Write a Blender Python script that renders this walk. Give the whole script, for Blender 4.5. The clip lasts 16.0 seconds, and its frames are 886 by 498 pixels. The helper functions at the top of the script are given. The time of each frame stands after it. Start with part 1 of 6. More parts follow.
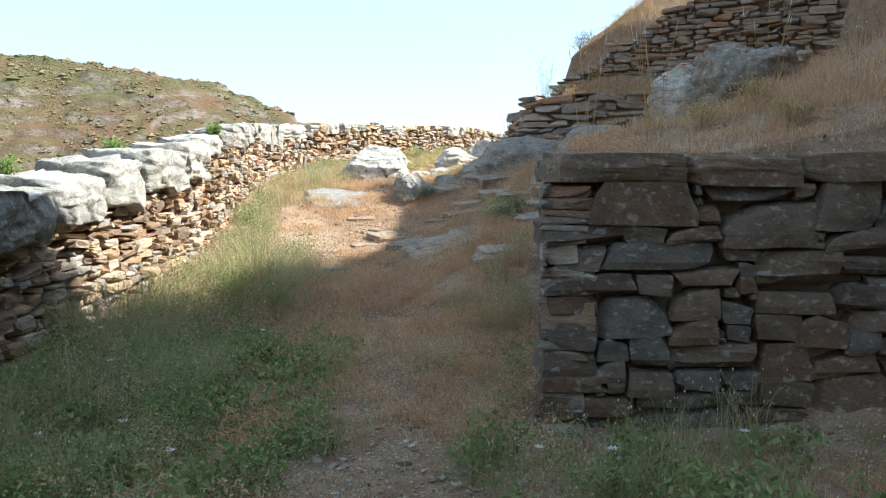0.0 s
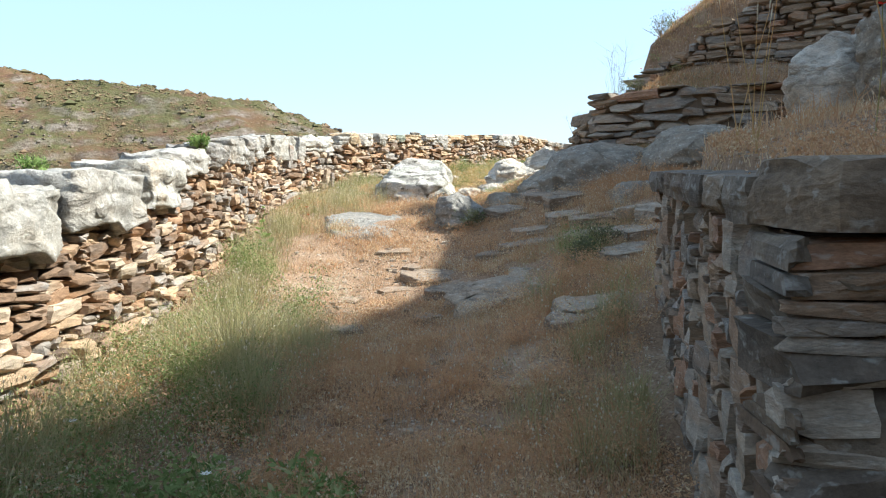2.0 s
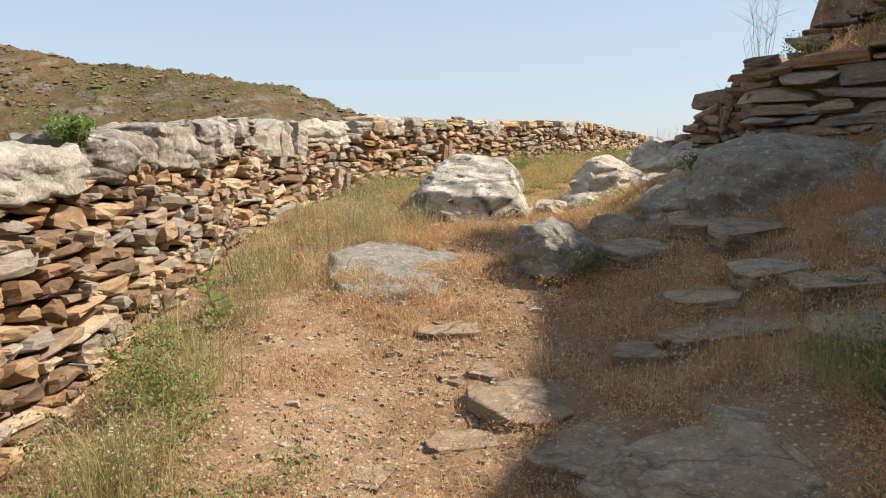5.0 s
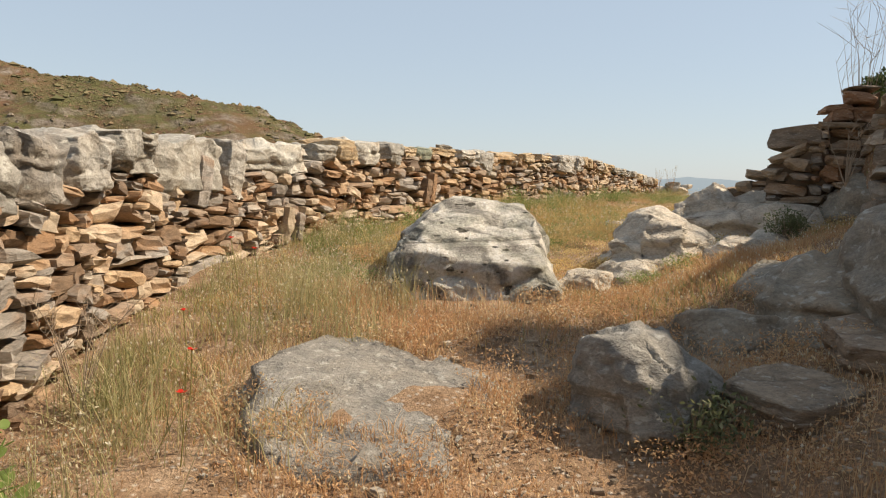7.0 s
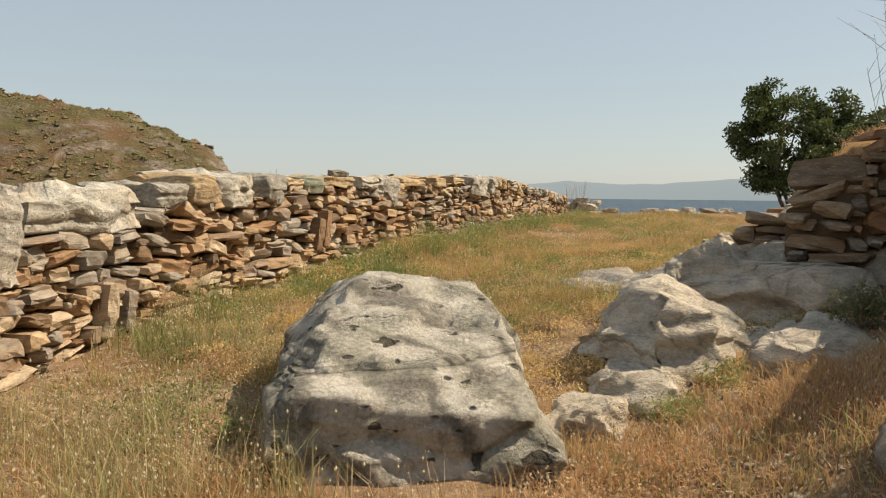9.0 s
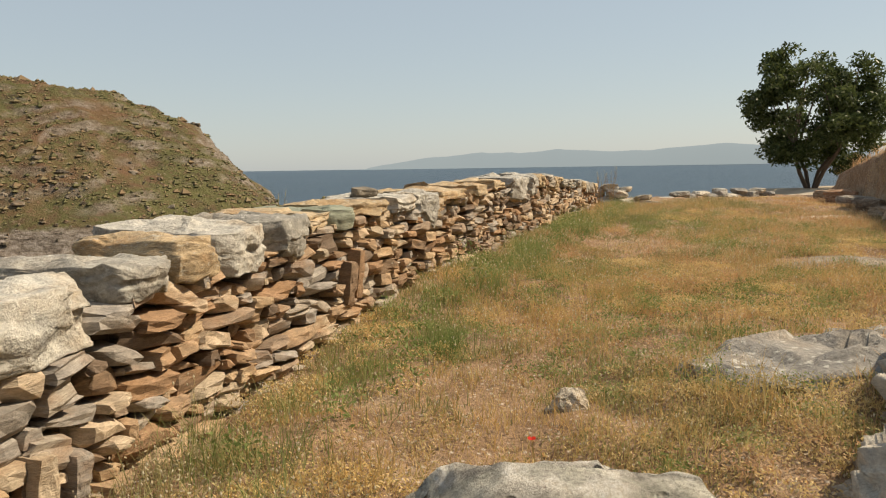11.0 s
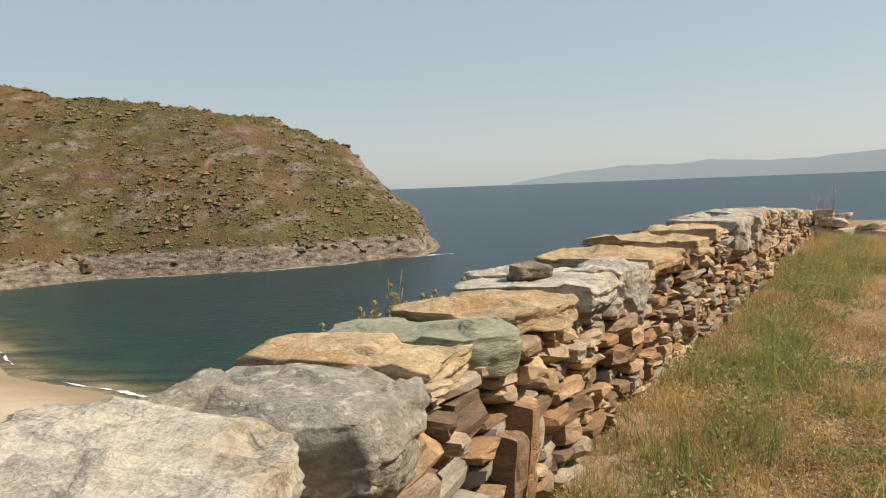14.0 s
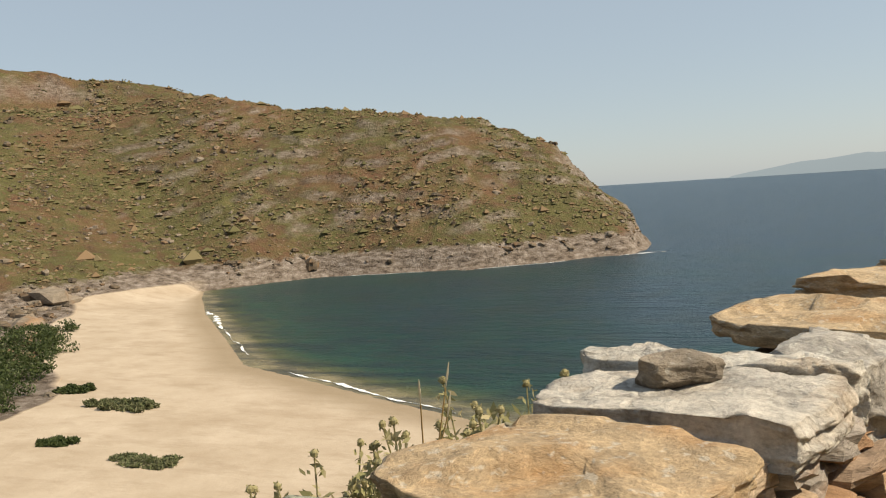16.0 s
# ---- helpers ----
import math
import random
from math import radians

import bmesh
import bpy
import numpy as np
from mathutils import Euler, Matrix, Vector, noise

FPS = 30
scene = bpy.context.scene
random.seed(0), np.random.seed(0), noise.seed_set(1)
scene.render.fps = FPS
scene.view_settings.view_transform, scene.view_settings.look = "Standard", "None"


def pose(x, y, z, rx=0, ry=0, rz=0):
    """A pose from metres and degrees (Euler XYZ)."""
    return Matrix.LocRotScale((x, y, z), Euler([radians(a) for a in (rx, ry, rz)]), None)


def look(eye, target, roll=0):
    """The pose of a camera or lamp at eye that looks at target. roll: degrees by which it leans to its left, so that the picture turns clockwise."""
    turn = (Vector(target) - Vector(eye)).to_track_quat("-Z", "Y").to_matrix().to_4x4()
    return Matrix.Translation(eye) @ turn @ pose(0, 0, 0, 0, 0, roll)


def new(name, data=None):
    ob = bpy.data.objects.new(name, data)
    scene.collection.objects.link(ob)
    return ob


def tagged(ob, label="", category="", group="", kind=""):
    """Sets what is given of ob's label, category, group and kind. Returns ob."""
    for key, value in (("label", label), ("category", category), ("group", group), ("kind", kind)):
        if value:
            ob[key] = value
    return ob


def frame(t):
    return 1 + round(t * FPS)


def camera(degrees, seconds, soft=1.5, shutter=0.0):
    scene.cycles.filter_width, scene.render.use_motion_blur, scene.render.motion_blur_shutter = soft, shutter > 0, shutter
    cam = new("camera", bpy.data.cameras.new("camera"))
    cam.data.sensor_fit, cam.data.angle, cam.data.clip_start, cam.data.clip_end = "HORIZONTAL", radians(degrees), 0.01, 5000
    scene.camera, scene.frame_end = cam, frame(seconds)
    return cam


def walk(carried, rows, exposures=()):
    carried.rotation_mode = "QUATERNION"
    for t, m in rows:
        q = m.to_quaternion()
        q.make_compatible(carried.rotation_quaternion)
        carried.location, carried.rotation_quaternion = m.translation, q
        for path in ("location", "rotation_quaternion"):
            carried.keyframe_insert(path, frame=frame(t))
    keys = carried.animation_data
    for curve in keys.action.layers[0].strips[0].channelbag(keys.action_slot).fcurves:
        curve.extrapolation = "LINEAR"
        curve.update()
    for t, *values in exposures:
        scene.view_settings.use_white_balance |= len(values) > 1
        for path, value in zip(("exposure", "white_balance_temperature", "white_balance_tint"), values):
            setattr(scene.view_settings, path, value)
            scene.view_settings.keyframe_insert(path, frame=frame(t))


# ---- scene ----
cam = camera(59.1, 16.0, soft=1.15)
PATH = [
    (0, (-0.03, -0.291, 1.366), (-0.028, 1.696, 1.137), -0.3),
    (0.5, (-0.071, 0.261, 1.369), (-0.073, 2.25, 1.163), 0.4),
    (1, (-0.044, 0.819, 1.379), (-0.106, 2.809, 1.182), 0.9),
    (1.5, (-0.074, 1.39, 1.376), (-0.204, 3.376, 1.183), -0.7),
    (2, (-0.102, 2.034, 1.383), (-0.224, 4.021, 1.189), -1.6),
    (2.5, (-0.119, 2.667, 1.411), (-0.247, 4.658, 1.273), -1.6),
    (3, (-0.235, 3.269, 1.43), (-0.339, 5.261, 1.296), 1.2),
    (3.5, (-0.321, 3.886, 1.418), (-0.428, 5.878, 1.275), 0.1),
    (4, (-0.451, 4.469, 1.419), (-0.62, 6.455, 1.253), -0.5),
    (4.2, (-0.508, 4.7, 1.447), (-0.693, 6.682, 1.256), -1.2),
    (6.3, (-0.915, 7.047, 1.587), (-1.07, 9.027, 1.347), -0.4),
    (6.5, (-0.942, 7.26, 1.581), (-1.078, 9.242, 1.349), 0.1),
    (7, (-1.094, 7.842, 1.655), (-1.183, 9.834, 1.501), 1.3),
    (7.5, (-1.113, 8.383, 1.687), (-1.13, 10.375, 1.515), 2.1),
    (8, (-1.174, 8.876, 1.784), (-1.182, 10.871, 1.637), 1.0),
    (8.5, (-1.279, 9.331, 1.916), (-1.247, 11.326, 1.773), 0.4),
    (9, (-1.286, 9.802, 1.951), (-1.086, 11.788, 1.816), 0.6),
    (9.2, (-1.314, 9.988, 2.018), (-1.083, 11.97, 1.877), -0.2),
    (11.3, (-1.628, 11.737, 2.412), (-1.405, 13.712, 2.185), -1.0),
    (11.5, (-1.609, 11.873, 2.459), (-1.289, 13.833, 2.22), -0.4),
    (12, (-1.589, 12.288, 2.469), (-1.154, 14.224, 2.223), 0.3),
    (12.5, (-1.706, 12.69, 2.499), (-1.266, 14.623, 2.237), -0.3),
    (13, (-1.733, 13.098, 2.502), (-1.443, 15.062, 2.259), -1.3),
    (13.5, (-1.695, 13.516, 2.545), (-1.709, 15.509, 2.377), -1.7),
    (14, (-1.681, 13.973, 2.56), (-1.828, 15.961, 2.401), -2.2),
    (14.5, (-1.573, 14.417, 2.566), (-1.879, 16.389, 2.428), -3.4),
    (15, (-1.451, 14.74, 2.603), (-1.899, 16.685, 2.468), -4.3),
    (15.5, (-1.447, 15.154, 2.636), (-1.979, 17.078, 2.504), -4.3),
    (16, (-1.444, 15.529, 2.634), (-2.109, 17.41, 2.496), -3.6),
]
EXPOSURES = [(0.0, 1.4, 5850, 4), (1.5, 1.3, 5850, 4), (2.2, 1.1, 5950, 5), (3.0, 0.84, 6250, 8), (4.0, 0.68, 6750, 10), (6.5, 0.5, 7350, 12), (7.0, 0.45, 7450, 12), (8.0, 0.35, 7700, 11), (9.0, 0.3, 8000, 10), (12.5, 0.25, 7900, 10), (16.0, 0.25, 7700, 10)]
walk(cam, [(t, look(eye, target, roll)) for t, eye, target, roll in PATH], EXPOSURES)

# ---- light ----
SUN = Vector((1.0, 0.12, 1.06)).normalized()
world = bpy.data.worlds.new("sky")
scene.world = world
world.use_nodes = True
wn = world.node_tree
for n in list(wn.nodes):
    wn.nodes.remove(n)
sky = wn.nodes.new("ShaderNodeTexSky")
sky.sky_type = "NISHITA"
sky.sun_disc = False
sky.sun_elevation = math.asin(SUN.z)
sky.sun_rotation = math.atan2(SUN.x, SUN.y)
sky.air_density, sky.dust_density, sky.ozone_density = 1.0, 0.6, 1.5
bg = wn.nodes.new("ShaderNodeBackground")
bg.inputs["Strength"].default_value = 0.123
wo = wn.nodes.new("ShaderNodeOutputWorld")
haze = wn.nodes.new("ShaderNodeMix")
haze.data_type = "RGBA"
haze.inputs[0].default_value = 0.7
haze.inputs[7].default_value = (2.75, 3.55, 4.6, 1)
wn.links.new(sky.outputs[0], haze.inputs[6])
wn.links.new(haze.outputs[2], bg.inputs[0])
wn.links.new(bg.outputs[0], wo.inputs[0])
sun = new("sun", bpy.data.lights.new("sun", "SUN"))
sun.data.energy, sun.data.angle, sun.data.color = 4.9, radians(0.6), (1.0, 0.93, 0.82)
sun.matrix_world = look((0, 0, 60), Vector((0, 0, 60)) - SUN)


# ---- noise and shapes ----
def hash3(ix, iy, iz, seed):
    n = (ix * 73856093) ^ (iy * 19349663) ^ (iz * 83492791) ^ (seed * 2654435761)
    n = (n ^ (n >> 13)) * 1274126177
    n = (n ^ (n >> 16)) & 0xFFFFFF
    return n.astype(np.float64) / 0xFFFFFF


def vnoise(p, seed=0):
    """Value noise of points p (n, 3), in -1..1."""
    f = np.floor(p)
    i = f.astype(np.int64)
    u = p - f
    u = u * u * (3 - 2 * u)
    out = 0
    for dx in (0, 1):
        for dy in (0, 1):
            for dz in (0, 1):
                w = (u[:, 0] if dx else 1 - u[:, 0]) * (u[:, 1] if dy else 1 - u[:, 1]) * (u[:, 2] if dz else 1 - u[:, 2])
                out = out + w * hash3(i[:, 0] + dx, i[:, 1] + dy, i[:, 2] + dz, seed)
    return out * 2 - 1


def fbm(p, octaves=4, seed=0, gain=0.5):
    out, a, s = 0, 1.0, 1.0
    for k in range(octaves):
        out = out + a * vnoise(p * s + 17.3 * k, seed + k)
        a, s = a * gain, s * 2.03
    return out


def flat(x, y, k=1.0, z=0.0):
    return np.stack([np.asarray(x, float) * k, np.asarray(y, float) * k, np.full(np.shape(x), z)], -1)


def smooth(a, b, v):
    t = np.clip((v - a) / (b - a), 0, 1)
    return t * t * (3 - 2 * t)


def mesh_of(name, verts, faces, shade=False):
    """A mesh from an array of vertices and an array of quads or triangles (or a list of faces)."""
    me = bpy.data.meshes.new(name)
    verts = np.asarray(verts, np.float32)
    if isinstance(faces, np.ndarray):
        k = faces.shape[1]
        me.vertices.add(len(verts))
        me.vertices.foreach_set("co", verts.ravel())
        me.loops.add(faces.size)
        me.loops.foreach_set("vertex_index", faces.astype(np.int32).ravel())
        me.polygons.add(len(faces))
        me.polygons.foreach_set("loop_start", np.arange(0, faces.size, k, dtype=np.int32))
    else:
        me.from_pydata([tuple(map(float, v)) for v in verts], [], faces)
    me.update(calc_edges=True)
    me.validate()
    me.polygons.foreach_set("use_smooth", np.full(len(me.polygons), shade))
    return me


def part(name, me, material, parent=None, label=""):
    """Links a mesh as one object, under a thing or a part where one is given."""
    ob = new(name, me)
    if material is not None and not me.materials:
        me.materials.append(material)
    if parent is not None:
        ob.parent = parent
    if label:
        ob["label"] = label
    return ob


def join(pieces):
    """Joins (verts, faces) pairs with equal face sizes into one pair."""
    vs, fs, n = [], [], 0
    for v, f in pieces:
        vs.append(v)
        fs.append(f + n)
        n += len(v)
    return np.concatenate(vs), np.concatenate(fs)


# ---- materials ----
def nodes_of(name):
    m = bpy.data.materials.new(name)
    m.use_nodes = True
    nt = m.node_tree
    b = nt.nodes["Principled BSDF"]
    return m, nt, b


def ramp(nt, src, stops, mode="LINEAR"):
    r = nt.nodes.new("ShaderNodeValToRGB")
    r.color_ramp.interpolation = mode
    e = r.color_ramp.elements
    while len(e) < len(stops):
        e.new(0.5)
    for k, (p, c) in enumerate(stops):
        e[k].position = p
        e[k].color = (*c, 1) if len(c) == 3 else c
    nt.links.new(src, r.inputs[0])
    return r.outputs[0]


def noise_node(nt, vec, scale, detail=6, rough=0.6, kind="FBM"):
    n = nt.nodes.new("ShaderNodeTexNoise")
    n.inputs["Scale"].default_value = scale
    n.inputs["Detail"].default_value = detail
    n.inputs["Roughness"].default_value = rough
    nt.links.new(vec, n.inputs["Vector"])
    return n.outputs["Fac"]


def blend(nt, fac, a, b, mode="MIX"):
    m = nt.nodes.new("ShaderNodeMix")
    m.data_type, m.blend_type = "RGBA", mode
    for s, v in ((m.inputs[0], fac), (m.inputs[6], a), (m.inputs[7], b)):
        if isinstance(v, (int, float)):
            s.default_value = v
        elif isinstance(v, tuple):
            s.default_value = (*v, 1)
        else:
            nt.links.new(v, s)
    return m.outputs[2]


def position(nt, source=None, squash=(1, 1, 1)):
    """World position, shifted by a random value per piece and stretched."""
    g = nt.nodes.new("ShaderNodeNewGeometry")
    out = g.outputs["Position"]
    mp = nt.nodes.new("ShaderNodeMapping")
    mp.inputs["Scale"].default_value = squash
    nt.links.new(out, mp.inputs[0])
    if source is not None:
        mul = nt.nodes.new("ShaderNodeMath")
        mul.operation = "MULTIPLY"
        mul.inputs[1].default_value = 57.0
        nt.links.new(source, mul.inputs[0])
        cb = nt.nodes.new("ShaderNodeCombineXYZ")
        for k in range(3):
            nt.links.new(mul.outputs[0], cb.inputs[k])
        nt.links.new(cb.outputs[0], mp.inputs["Location"])
    return mp.outputs[0]


def bump(nt, b, heights, distance=0.02):
    last = None
    for h, strength in heights:
        n = nt.nodes.new("ShaderNodeBump")
        n.inputs["Strength"].default_value = strength
        n.inputs["Distance"].default_value = distance
        nt.links.new(h, n.inputs["Height"])
        if last is not None:
            nt.links.new(last, n.inputs["Normal"])
        last = n.outputs[0]
    nt.links.new(last, b.inputs["Normal"])


def crack_lines(nt, vec, scale):
    """Distance to wandering cracks."""
    warp = nt.nodes.new("ShaderNodeTexNoise")
    warp.inputs["Scale"].default_value = scale * 1.3
    warp.inputs["Detail"].default_value = 5
    nt.links.new(vec, warp.inputs["Vector"])
    mx = nt.nodes.new("ShaderNodeMix")
    mx.data_type = "VECTOR"
    mx.inputs[0].default_value = 0.28
    nt.links.new(vec, mx.inputs[4])
    nt.links.new(warp.outputs["Color"], mx.inputs[5])
    v = nt.nodes.new("ShaderNodeTexVoronoi")
    v.feature = "DISTANCE_TO_EDGE"
    v.inputs["Scale"].default_value = scale
    nt.links.new(mx.outputs[1], v.inputs["Vector"])
    return v.outputs["Distance"]


def rand_of(nt, island):
    if island:
        return nt.nodes.new("ShaderNodeNewGeometry").outputs["Random Per Island"]
    return nt.nodes.new("ShaderNodeObjectInfo").outputs["Random"]


def stone_mat(name, palette, island=False, stain=(0.30, 0.15, 0.06), stain_amount=0.5, lichen=0.0, squash=(1, 1, 3.5), scale=1.0, rough=0.85, cracks=0.0, depth=0.02):
    """Layered stone: a colour per piece, bands along the bedding, rust stains and pale lichen."""
    m, nt, b = nodes_of(name)
    r = rand_of(nt, island)
    pos = position(nt, r, squash)
    base = ramp(nt, r, [(k / max(1, len(palette)), c) for k, c in enumerate(palette)], "CONSTANT" if len(palette) > 2 else "LINEAR")
    band = noise_node(nt, pos, 9 * scale, 8, 0.65)
    grain = noise_node(nt, pos, 60 * scale, 6, 0.7)
    big = noise_node(nt, pos, 2.6 * scale, 5, 0.6)
    col = blend(nt, ramp(nt, band, [(0.3, (0.0,) * 3), (0.7, (1,) * 3)]), blend(nt, 1.0, base, (0.62, 0.62, 0.62), "MULTIPLY"), blend(nt, 1.0, base, (1.25, 1.22, 1.18), "MULTIPLY"))
    col = blend(nt, ramp(nt, big, [(0.5, (0,) * 3), (0.68, (stain_amount,) * 3)]), col, stain)
    col = blend(nt, 0.35, col, ramp(nt, grain, [(0.3, (0.1,) * 3), (0.7, (0.9,) * 3)]), "OVERLAY")
    if lichen:
        spots = noise_node(nt, pos, 22 * scale, 4, 0.55)
        col = blend(nt, ramp(nt, spots, [(0.58, (0,) * 3), (0.66, (lichen,) * 3)]), col, (0.55, 0.53, 0.47))
    relief = [(band, 0.7), (grain, 0.45)]
    if cracks:
        line = crack_lines(nt, pos, 2.6 * scale)
        col = blend(nt, ramp(nt, line, [(0.0, (cracks,) * 3), (0.035, (0,) * 3)]), col, (0.07, 0.055, 0.045))
        relief.append((ramp(nt, line, [(0.0, (0,) * 3), (0.09, (1,) * 3)]), min(0.9, 1.2 * cracks)))
    nt.links.new(col, b.inputs["Base Color"])
    b.inputs["Roughness"].default_value = rough
    b.inputs["Specular IOR Level"].default_value = 0.25
    bump(nt, b, relief, depth)
    return m


RUBBLE = [(0.195, 0.135, 0.09), (0.33, 0.235, 0.155), (0.26, 0.20, 0.15), (0.235, 0.215, 0.19), (0.39, 0.29, 0.19), (0.155, 0.115, 0.085), (0.32, 0.285, 0.24), (0.43, 0.35, 0.26), (0.28, 0.18, 0.11), (0.27, 0.25, 0.225), (0.36, 0.30, 0.225)]
ASHLAR = [(0.21, 0.165, 0.12), (0.25, 0.21, 0.165), (0.18, 0.15, 0.12), (0.27, 0.21, 0.15), (0.21, 0.19, 0.165), (0.24, 0.17, 0.115)]
GREYS = [(0.30, 0.285, 0.255), (0.37, 0.35, 0.31), (0.26, 0.245, 0.225), (0.40, 0.38, 0.345)]
RUBBLE = [(r * 1.26, g * 1.23, b * 1.22) for r, g, b in RUBBLE]
M_RUBBLE = stone_mat("rubble_stone", RUBBLE)
M_RUBBLE_J = stone_mat("rubble_stone_bulk", RUBBLE, island=True)
# squared wall's stone: browner, and darkened for the shade its front stands in
M_ASHLAR = stone_mat("squared_stone_shaded", [(r * 0.72, g * 0.68, b * 0.64) for r, g, b in ASHLAR], stain=(0.11, 0.08, 0.06), stain_amount=0.5, lichen=0.3, squash=(1, 1, 1.5), scale=0.8)
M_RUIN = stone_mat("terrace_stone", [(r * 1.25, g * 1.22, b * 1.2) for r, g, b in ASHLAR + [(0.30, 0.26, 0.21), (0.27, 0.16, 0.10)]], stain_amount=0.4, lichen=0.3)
M_COPING = stone_mat("grey_coping_stone", GREYS, stain=(0.36, 0.26, 0.16), stain_amount=0.35, lichen=0.7, squash=(1, 1, 1.3), scale=0.9, cracks=0.3, depth=0.035)
M_COPING_TAN = stone_mat("tan_slab_stone", [(0.43, 0.32, 0.20), (0.49, 0.38, 0.25)], stain=(0.38, 0.21, 0.09), stain_amount=0.75, lichen=0.45, squash=(1, 1, 2.5), scale=1.3, cracks=0.12, depth=0.03)
M_COPING_GREEN = stone_mat("green_slab_stone", [(0.25, 0.27, 0.21), (0.27, 0.29, 0.225)], stain=(0.36, 0.31, 0.22), stain_amount=0.3, lichen=0.2, squash=(1, 1, 4), scale=0.8)
M_COPING_PALE = stone_mat("pale_slab_stone", [(0.50, 0.47, 0.42), (0.55, 0.53, 0.48)], stain=(0.42, 0.31, 0.20), stain_amount=0.6, lichen=0.6, squash=(1, 1, 1.2), scale=1.2, cracks=0.3, depth=0.04)
M_BEDROCK = stone_mat("grey_bedrock", [(0.235, 0.20, 0.158), (0.285, 0.25, 0.2)], stain=(0.30, 0.21, 0.135), stain_amount=0.5, lichen=0.5, squash=(1, 1, 1.3), scale=0.85, cracks=0.2, depth=0.05)
M_HUMP = stone_mat("grey_schist_hump", [(0.235, 0.22, 0.195), (0.275, 0.258, 0.23)], stain=(0.33, 0.28, 0.215), stain_amount=0.45, lichen=0.5, squash=(1, 1, 1.6), scale=1.0, cracks=0.2, depth=0.05)
M_WHITE = stone_mat("white_weathered_rock", [(0.50, 0.43, 0.34), (0.56, 0.50, 0.42)], stain=(0.30, 0.22, 0.15), stain_amount=0.6, lichen=0.5, squash=(1, 1, 2.2), scale=1.0, cracks=0.3, depth=0.06)


def boulder_mat():
    m, nt, b = nodes_of("boulder_marble")
    pos = position(nt, None, (1, 1, 1))
    w = nt.nodes.new("ShaderNodeTexWave")
    w.wave_type, w.bands_direction = "BANDS", "DIAGONAL"
    w.inputs["Scale"].default_value = 1.5
    w.inputs["Distortion"].default_value = 9.0
    w.inputs["Detail"].default_value = 5.0
    w.inputs["Detail Scale"].default_value = 1.6
    nt.links.new(pos, w.inputs["Vector"])
    band = ramp(nt, w.outputs["Fac"], [(0.0, (0.24, 0.22, 0.19)), (0.22, (0.42, 0.385, 0.33)), (0.5, (0.60, 0.55, 0.47)), (1.0, (0.72, 0.67, 0.59))])
    pits = noise_node(nt, position(nt, None, (1, 1, 1.8)), 10.5, 2, 0.4)
    big = noise_node(nt, pos, 3.4, 7, 0.65)
    grain = noise_node(nt, pos, 60, 7, 0.75)
    col = blend(nt, ramp(nt, big, [(0.48, (0,) * 3), (0.54, (0.6,) * 3)]), band, (0.37, 0.355, 0.285))
    col = blend(nt, ramp(nt, noise_node(nt, pos, 5.0, 6, 0.65), [(0.56, (0,) * 3), (0.62, (0.7,) * 3)]), col, (0.52, 0.48, 0.42))
    col = blend(nt, ramp(nt, pits, [(0.675, (0,) * 3), (0.7, (0.9,) * 3)]), col, (0.075, 0.065, 0.05))
    col = blend(nt, 0.55, col, ramp(nt, grain, [(0.3, (0.05,) * 3), (0.7, (0.95,) * 3)]), "OVERLAY")
    line = crack_lines(nt, position(nt, None, (0.5, 0.8, 3.0)), 0.9)
    col = blend(nt, ramp(nt, line, [(0.0, (0.55,) * 3), (0.01, (0,) * 3)]), col, (0.09, 0.075, 0.06))
    nt.links.new(col, b.inputs["Base Color"])
    b.inputs["Roughness"].default_value = 0.85
    b.inputs["Specular IOR Level"].default_value = 0.25
    bump(nt, b, [(big, 0.6), (noise_node(nt, pos, 12, 8, 0.75), 0.8), (grain, 0.7), (ramp(nt, line, [(0.0, (0,) * 3), (0.04, (1,) * 3)]), 0.7), (ramp(nt, pits, [(0.66, (1,) * 3), (0.71, (0,) * 3)]), 0.8)], 0.04)
    return m


def ground_mat(name, stops, fine, pebbles=(0.42, 0.36, 0.28), amount=0.6):
    m, nt, b = nodes_of(name)
    pos = position(nt)
    big = noise_node(nt, pos, 0.9, 6, 0.65)
    mid = noise_node(nt, pos, 7, 6, 0.7)
    tiny = noise_node(nt, pos, 70, 5, 0.7)
    v = nt.nodes.new("ShaderNodeTexVoronoi")
    v.inputs["Scale"].default_value = 26
    nt.links.new(pos, v.inputs["Vector"])
    col = ramp(nt, big, stops)
    col = blend(nt, ramp(nt, mid, [(0.42, (0,) * 3), (0.62, (0.7,) * 3)]), col, fine)
    col = blend(nt, ramp(nt, v.outputs["Distance"], [(0.12, (amount,) * 3), (0.3, (0,) * 3)]), col, pebbles)
    col = blend(nt, 0.5, col, ramp(nt, tiny, [(0.3, (0.1,) * 3), (0.7, (0.9,) * 3)]), "OVERLAY")
    nt.links.new(col, b.inputs["Base Color"])
    b.inputs["Roughness"].default_value = 0.95
    b.inputs["Specular IOR Level"].default_value = 0.1
    bump(nt, b, [(mid, 0.6), (tiny, 0.6)], 0.03)
    return m


